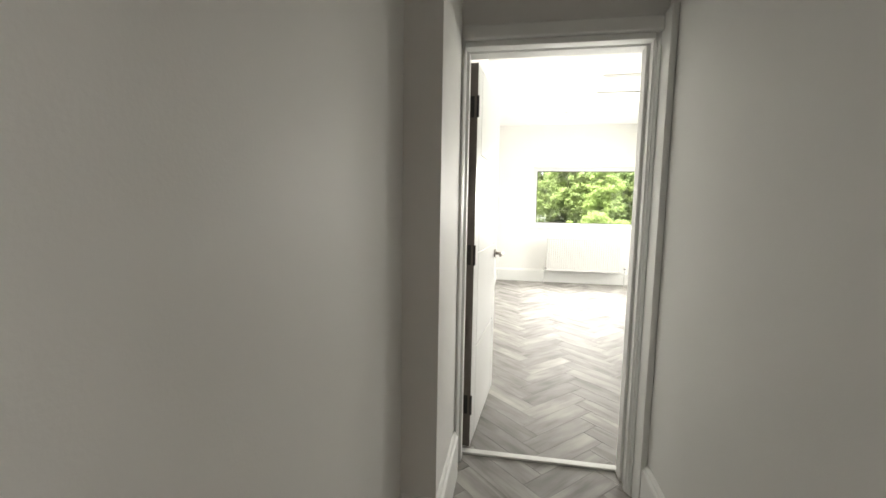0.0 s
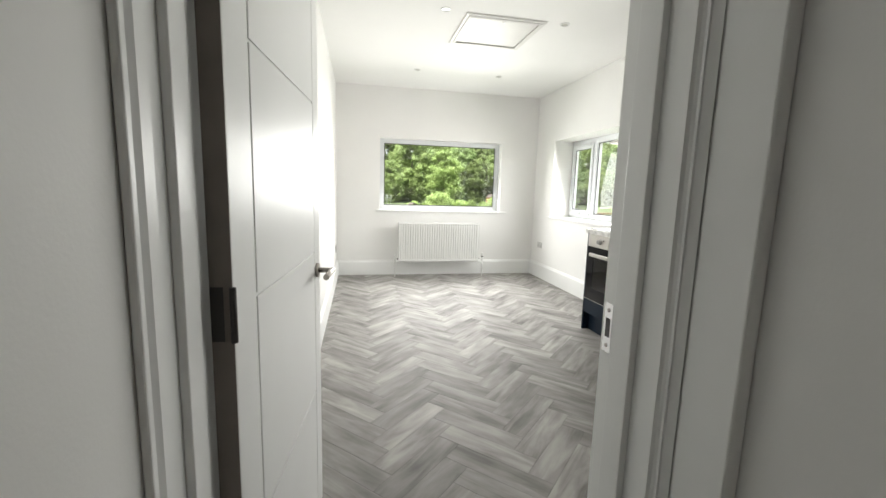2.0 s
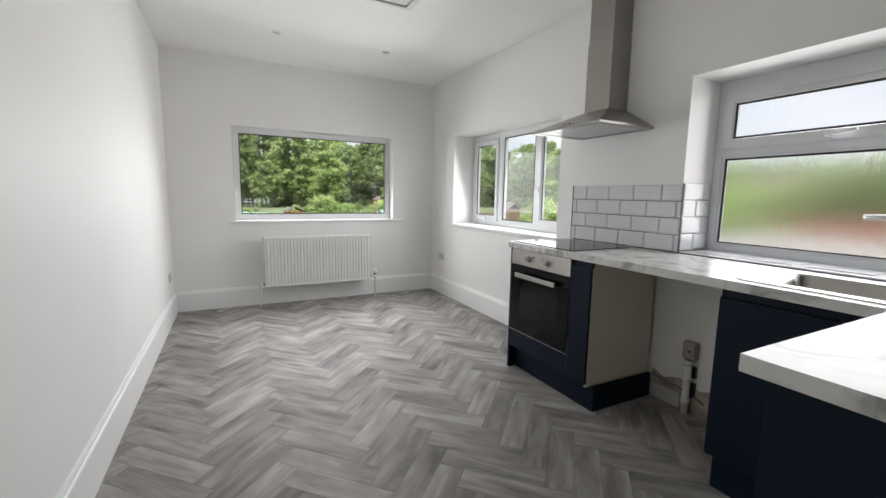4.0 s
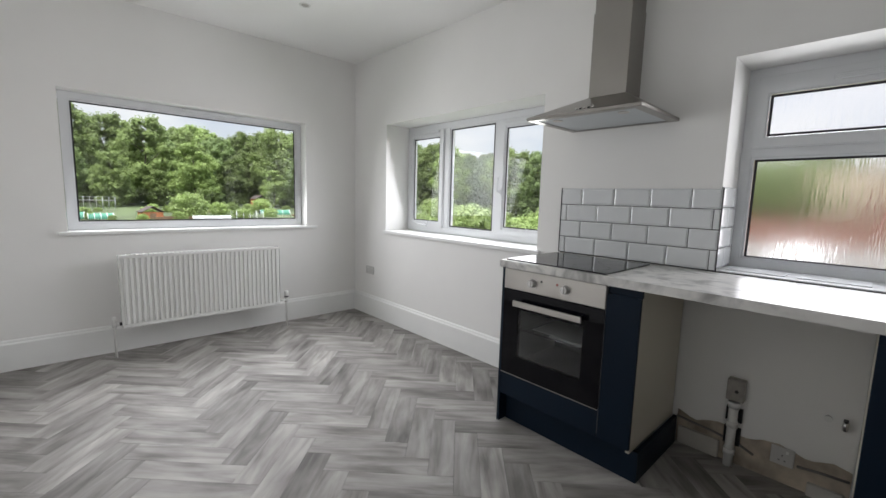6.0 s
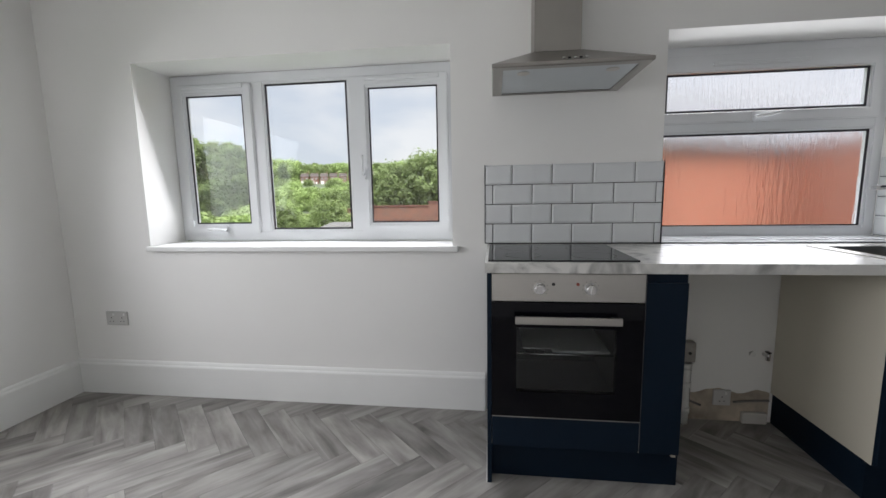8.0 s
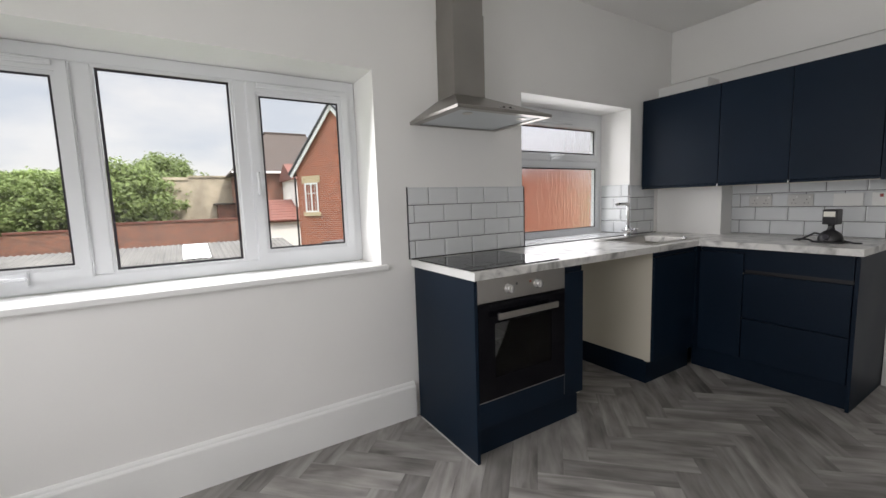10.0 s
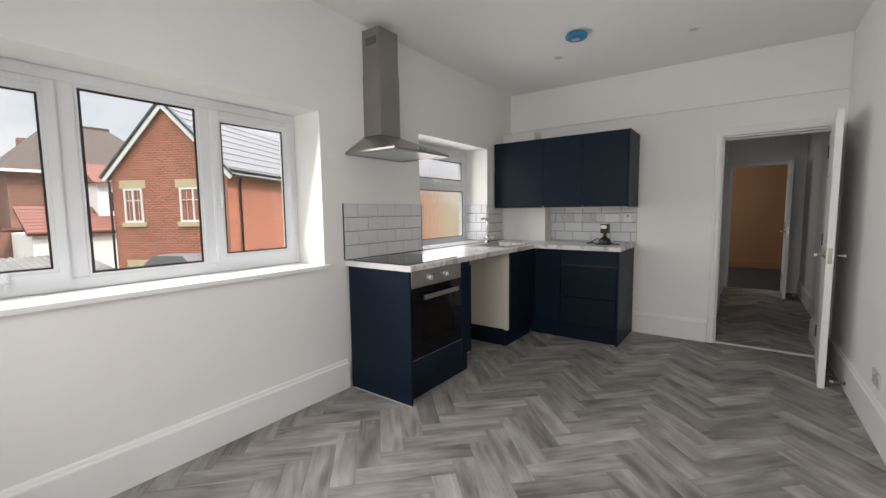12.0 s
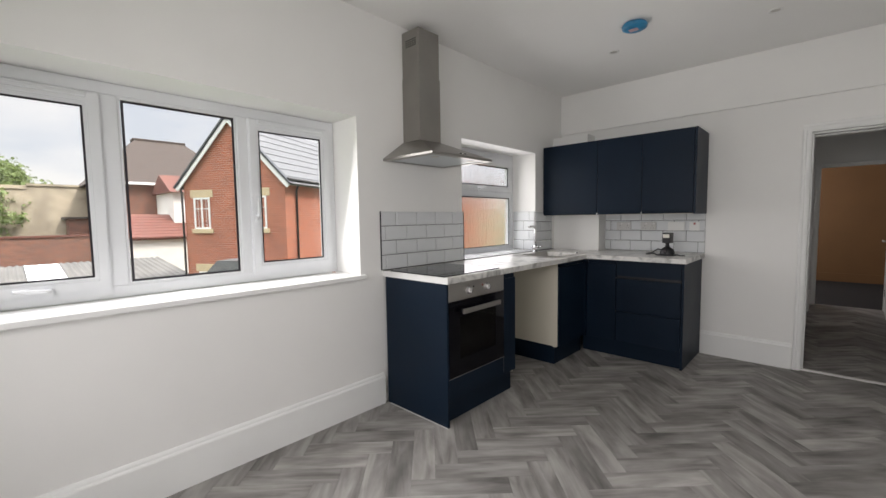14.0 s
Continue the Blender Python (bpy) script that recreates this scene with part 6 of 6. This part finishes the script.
def hip_house():
    h = thing("house", "older red-brick house with a brown hipped roof", "house", at=pose(30, -4.0, GROUND))
    part("wall", boxes((0, 0, 0, 8, 7.6, 6.6)), OLD_BRICK, h)
    bm = bmesh.new()
    a = [bm.verts.new(p) for p in ((-0.4, -0.4, 6.5), (8.4, -0.4, 6.5), (8.4, 8.0, 6.5), (-0.4, 8.0, 6.5))]
    b = [bm.verts.new(p) for p in ((3.6, 2.4, 9.6), (4.4, 2.4, 9.6), (4.4, 5.2, 9.6), (3.6, 5.2, 9.6))]
    for i in range(4):
        bm.faces.new((a[i], a[(i + 1) % 4], b[(i + 1) % 4], b[i]))
    bm.faces.new(b)
    bm.faces.new(a[::-1])
    roof = part("roof", bm, BROWN_TILE, h, "brown clay tile hipped roof")
    part("chimney", boxes((5.6, 5.6, 6.6, 6.3, 6.2, 8.9)), OLD_BRICK, roof)
    part("ridge", boxes((3.55, 2.3, 9.55, 4.45, 5.3, 9.72), bevel=0.04), BROWN_TILE, roof)
    part("eaves_board", boxes((-0.42, -0.42, 6.42, -0.38, 8.02, 6.56)), PVC_WHITE, h)
    # lower red-tiled rear part in front of it
    w = thing("rear_extension", "white rendered extension with a red tiled roof", "house", at=pose(25.2, 1.5, GROUND))
    part("wall", boxes((0, -3.0, 0, 4.7, 2.15, 3.4)), WHITE_RENDER, w)
    part("upper_wall", boxes((1.2, -3.0, 3.4, 4.7, -0.5, 5.9)), WHITE_RENDER, w)
    bm = bmesh.new()
    prism(bm, [(-0.2, 3.35), (2.2, 4.5), (2.2, 4.62), (-0.3, 3.46)], "y", -3.2, 2.35)
    roof = part("roof", bm, RED_TILE, w, "red clay tile roof")
    for k in range(8):
        s0 = k / 8
        bm = bmesh.new()
        x0, z0 = -0.28 + 2.48 * s0, 3.47 + 1.15 * s0
        prism(bm, [(x0, z0), (x0 + 0.36, z0 + 0.166), (x0 + 0.36, z0 + 0.19), (x0, z0 + 0.045)], "y", -3.2, 2.35)
        part("tile_course", bm, RED_TILE, roof)
    bm = bmesh.new()
    prism(bm, [(0.9, 5.85), (3.0, 6.9), (5.0, 5.85)], "y", -3.2, -0.3)
    part("upper_roof", bm, RED_TILE, w, "red clay tile roof")
    face = part("window", boxes((1.17, -1.45, 4.4, 1.21, -1.0, 5.4)), DARK_PANE, w)
    part("window_frame", boxes((1.15, -1.49, 4.36, 1.19, -1.43, 5.44), (1.15, -1.02, 4.36, 1.19, -0.96, 5.44), (1.15, -1.43, 5.38, 1.19, -1.02, 5.44), (1.15, -1.43, 4.36, 1.19, -1.02, 4.42), (1.15, -1.25, 4.42, 1.19, -1.20, 5.38)), PVC_WHITE, w)
    bm = bmesh.new()
    cyl(bm, (-0.02, 1.1, 2.3), (-0.05, 1.1, 2.3), 0.16)
    part("wall_lamp", bm, GUTTER, w)


hip_house()

pw = thing("rendered_building", "tall windowless pale rendered garden building", "building", at=pose(35, 3.1, GROUND))
part("wall", boxes((0, 0, 0, 6, 4.6, 6.5)), RENDER, pw)
part("coping", boxes((-0.08, -0.08, 6.5, 6.1, 3.2, 6.62), (-0.08, 3.2, 6.3, 6.1, 4.7, 6.5)), RENDER, pw)
part("lean_to", boxes((-1.6, -0.2, 0, 0, 1.6, 4.5)), OLD_BRICK, pw)
part("lean_to_roof", boxes((-1.8, -0.4, 4.5, 0, 1.8, 4.62)), BROWN_TILE, pw)


def brick_garden_wall():
    t = thing("garden_wall", "stepped red-brick boundary wall of the yards", "wall")
    for y0, y1, top in ((14.6, 17.4, 0.15), (10.2, 14.6, 0.35), (2.6, 10.2, 0.62)):
        part("bay", boxes((30.0, y0, GROUND, 30.3, y1, top)), OLD_BRICK, t)
        part("coping", boxes((29.94, y0, top, 30.36, y1, top + 0.10)), RED_TILE, t)


brick_garden_wall()


def garage_row():
    t = thing("garage_row", "low garages with a weathered corrugated roof", "garage", at=pose(18.5, 2.5, GROUND))
    part("wall", boxes((0, 0, 0, 5.5, 12.5, 2.05)), RENDER, t)
    bm = bmesh.new()
    n = 300
    prev = None
    for i in range(n + 1):
        y = -0.2 + 12.9 * i / n
        b = 0.028 * math.sin(i * math.pi / 2 * 0.8)
        cur = (bm.verts.new((-0.25, y, 2.02 + b)), bm.verts.new((5.75, y, 2.55 + b)))
        if prev:
            bm.faces.new((prev[0], prev[1], cur[1], cur[0]))
        prev = cur
    part("corrugated_roof", bm, ASBESTOS, t)
    for y in (3.4,):
        bm = bmesh.new()
        prism(bm, [(1.6, 2.225), (5.2, 2.545), (5.2, 2.57), (1.6, 2.25)], "y", y, y + 1.0)
        part("roof_light", bm, ROOFLIGHT, t, "pale translucent roof sheet")


garage_row()


def terrace():
    h = None
    for i in range(8):
        at = pose(207 - i * 1.645, 66 + i * 4.285, land(200, 84) - 0.3, 0, 0, 21) @ Matrix.Scale(0.85, 4)
        if h is None:
            h = thing("terraced_house", "red-brick terraced house across the gardens", "house", "terraced row", at=at)
            part("wall", boxes((0, 0, 0, 8, 5.4, 5.6)), OLD_BRICK, h)
            bm = bmesh.new()
            prism(bm, [(-0.3, 5.55), (4, 8.1), (8.3, 5.55)], "y", 0.0, 5.4)
            roof = part("roof", bm, BROWN_TILE, h)
            part("chimney", boxes((3.6, 0.1, 7.6, 4.4, 0.8, 9.1)), OLD_BRICK, roof)
            for y0, z0 in ((0.8, 3.4), (3.3, 3.4), (3.1, 0.9)):
                w = part("window", boxes((-0.06, y0, z0, 0.02, y0 + 1.3, z0 + 1.5)), PVC_WHITE, h)
                part("pane", boxes((-0.075, y0 + 0.12, z0 + 0.12, -0.055, y0 + 0.6, z0 + 1.38)), DARK_PANE, w)
                part("pane", boxes((-0.075, y0 + 0.7, z0 + 0.12, -0.055, y0 + 1.18, z0 + 1.38)), DARK_PANE, w)
            part("door", boxes((-0.06, 0.9, 0.0, 0.02, 1.85, 2.1)), PVC_WHITE, h)
            part("bay", boxes((-0.7, 2.7, 0.0, 0.0, 4.9, 2.8)), WHITE_RENDER, h)
        else:
            copy_thing(h, at)


terrace()


# ---- allotment things ----
def shed(x, y, w, d, hgt, material, label):
    t = thing("shed", label, "shed", "allotment sheds", at=pose(x, y, land(x, y) - 0.05, 0, 0, 12))
    part("wall", boxes((0, 0, 0, w, d, hgt)), material, t)
    bm = bmesh.new()
    prism(bm, [(-0.15, hgt), (w / 2, hgt + w * 0.3), (w + 0.15, hgt), (w + 0.15, hgt + 0.06), (w / 2, hgt + w * 0.3 + 0.08), (-0.15, hgt + 0.06)], "y", -0.15, d + 0.15)
    part("roof", bm, BROWN_TILE, t)
    part("door", boxes((w * 0.35, -0.03, 0.05, w * 0.65, 0.0, hgt * 0.85)), SHED_BROWN, t)


shed(28.6, 89.5, 2.3, 2.0, 1.7, SHED_ORANGE, "orange-stained timber shed on the allotments")
shed(7.6, 67.2, 2.3, 1.6, 0.9, SHED_ORANGE, "low reddish storage box on the allotments")
shed(52, 62, 3.0, 2.4, 2.2, SHED_BROWN, "brown timber shed among the garden plots")
shed(36, 52, 2.6, 2.2, 2.0, SHED_BROWN, "brown timber shed among the garden plots")
shed(66, 48, 6.0, 6.0, 3.0, SHED_ORANGE, "small red-roofed hut beyond the gardens")


def net_tunnel(x, y, length, r, material, label, turn=0):
    t = thing("net_tunnel", label, "net tunnel", "allotment tunnels", at=pose(x, y, land(x, y), 0, 0, turn))
    bm = bmesh.new()
    prev = None
    for k in range(13):
        a = math.pi * k / 12
        cur = [bm.verts.new((length * s, r * math.cos(a), r * math.sin(a) * 0.9 + 0.04 * math.sin(9 * s + k))) for s in (0, 0.25, 0.5, 0.75, 1)]
        if prev:
            for i in range(4):
                bm.faces.new((prev[i], prev[i + 1], cur[i + 1], cur[i])).smooth = True
        prev = cur
    if material:
        part("cover", bm, material, t)
    else:
        bm.free()
    for k in range(5):
        bm = bmesh.new()
        tube(bm, [(length * k / 4, 1.02 * r * math.cos(math.pi * i / 10), 0.93 * r * math.sin(math.pi * i / 10)) for i in range(11)], 0.03, 6)
        part("hoop", bm, PVC_WHITE, t)


net_tunnel(23.5, 72.5, 4.5, 0.8, NETTING, "green netting tunnel over a vegetable bed", -8)
net_tunnel(-0.4, 69.5, 2.6, 0.85, NETTING, "sagging green netting tunnel over a vegetable bed", -6)
net_tunnel(2.4, 68.6, 2.4, 0.75, NETTING, "sagging green netting tunnel over a vegetable bed", 4)
net_tunnel(12.9, 66.3, 4.4, 0.50, FLEECE, "low white fleece tunnel over a vegetable bed", -12)
net_tunnel(18.2, 66.2, 3.4, 1.15, None, "bare white hoops standing over a vegetable bed", -14)


def greenhouse():
    t = thing("greenhouse", "small pale-framed greenhouse standing before the wood", "greenhouse", at=pose(1.8, 83.6, land(2, 84), 0, 0, -2))
    W, D, H, R = 4.4, 2.2, 1.45, 1.95
    for k in range(7):
        x = W * k / 6
        bm = bmesh.new()
        tube(bm, [(x, 0, 0), (x, 0, H), (x, D / 2, R), (x, D, H), (x, D, 0)], 0.022, 6)
        part("frame_bar", bm, FLEECE, t)
    for y, z in ((0, H), (D / 2, R), (D, H), (0, 0.08)):
        part("rail", boxes((0, y - 0.02, z - 0.02, W, y + 0.02, z + 0.02)), FLEECE, t)
    for k in range(6):
        part("pane", boxes((W * k / 6 + 0.04, -0.004, 0.12, W * (k + 1) / 6 - 0.04, 0.004, H - 0.04)), GLASS, t)


greenhouse()
net_tunnel(50, 47, 5, 0.9, NETTING, "green netting tunnel over a vegetable bed", 30)
net_tunnel(44, 26, 4, 0.8, NETTING, "green netting tunnel over a vegetable bed", 60)


def raised_bed(x, y, w, d):
    t = thing("raised_bed", "timber-edged vegetable bed on the allotments", "garden bed", "raised beds", at=pose(x, y, land(x, y), 0, 0, 8))
    part("boards", boxes((0, 0, 0, w, 0.08, 0.35), (0, d - 0.08, 0, w, d, 0.35), (0, 0.08, 0, 0.08, d - 0.08, 0.35), (w - 0.08, 0.08, 0, w, d - 0.08, 0.35)), SHED_BROWN, t)
    part("soil", boxes((0.08, 0.08, 0, w - 0.08, d - 0.08, 0.28)), mat("garden_soil", (0.06, 0.045, 0.03), 0.95, vary=0.3, scale=5), t)


for x, y in ((9, 66), (15, 76), (24, 72), (27, 66), (34, 70), (40, 66), (44, 56), (56, 52), (58, 40), (66, 36)):
    raised_bed(x, y, 4.5, 1.8)



# ---- herringbone floor ----
PL, PW, GAP = 0.488, 0.122, 0.0008
OX, OY = 1.675, 5.695
U, V = Vector((math.sqrt(0.5), math.sqrt(0.5))), Vector((-math.sqrt(0.5), math.sqrt(0.5)))


def clip(poly, x0, y0, x1, y1):
    """A convex polygon cut to a rectangle."""
    for axis, limit, keep in ((0, x0, 1), (0, x1, -1), (1, y0, 1), (1, y1, -1)):
        out = []
        for i, p in enumerate(poly):
            q = poly[(i + 1) % len(poly)]
            a, b = keep * (p[axis] - limit), keep * (q[axis] - limit)
            if a >= 0:
                out.append(p)
            if a * b < 0:
                f = a / (a - b)
                out.append(p.lerp(q, f))
        poly = out
        if len(poly) < 3:
            return []
    return poly


def plank_mesh(pts):
    """A thin board with eased top edges from a convex outline in its own plane."""
    bm = bmesh.new()
    c = sum(pts, Vector((0, 0))) / len(pts)
    lo = [bm.verts.new((p.x, p.y, -0.012)) for p in pts]
    md = [bm.verts.new((p.x, p.y, -0.0008)) for p in pts]
    hi = []
    for p in pts:
        d = c - p
        hi.append(bm.verts.new((p.x + d.x * 0.0012 / d.length, p.y + d.y * 0.0012 / d.length, 0.0)))
    n = len(pts)
    for i in range(n):
        j = (i + 1) % n
        bm.faces.new((lo[i], lo[j], md[j], md[i]))
        bm.faces.new((md[i], md[j], hi[j], hi[i]))
    bm.faces.new(hi)
    bmesh.ops.recalc_face_normals(bm, faces=bm.faces[:])
    me = bpy.data.meshes.new("plank")
    bm.to_mesh(me)
    bm.free()
    me.materials.append(PLANK)
    return me


def herringbone(parent, x0, y0, x1, y1):
    full = None
    g = GAP / 2
    half = [Vector((-PL / 2 + g, -PW / 2 + g)), Vector((PL / 2 - g, -PW / 2 + g)), Vector((PL / 2 - g, PW / 2 - g)), Vector((-PL / 2 + g, PW / 2 - g))]
    n = 4
    for i in range(-70, 71):
        for j in range(-70, 71):
            k = (i - j) % (2 * n)
            if k == 0:
                cu, cv, along = i + n / 2, j + 0.5, 45
            elif k == 2 * n - 1:
                cu, cv, along = i + 0.5, j + n / 2, 135
            else:
                continue
            c = Vector((OX, OY)) + U * (cu * PW) + V * (cv * PW)
            if not (x0 - 0.3 < c.x < x1 + 0.3 and y0 - 0.3 < c.y < y1 + 0.3):
                continue
            rot = Matrix.Rotation(radians(along), 2)
            world_pts = [c + rot @ p for p in half]
            cut = clip(world_pts, x0, y0, x1, y1)
            if len(cut) < 3:
                continue
            inside = all(x0 <= p.x <= x1 and y0 <= p.y <= y1 for p in world_pts)
            if inside:
                full = full or plank_mesh(half)
                me = full
            else:
                inv = rot.transposed()
                loc = [inv @ (p - c) for p in cut]
                area = abs(sum(a.x * b.y - b.x * a.y for a, b in zip(loc, loc[1:] + loc[:1]))) / 2
                if area < 0.0004:
                    continue
                me = plank_mesh(loc)
            ob = new("plank", me)
            ob.parent = parent
            ob.matrix_basis = pose(c.x, c.y, 0, 0, 0, along)


herringbone(bpy.data.objects["floor"], WEST, 2.875, EAST, NORTH)
hall_floor = structure("floor_hall", boxes((-0.3, -0.55, -0.020, 0.75, 2.87, -0.0115)), FLOOR_BASE, "dark screed under the hall planks", "floor")
herringbone(hall_floor, HALL_W, HALL_S - 0.1, HALL_E, 2.873)
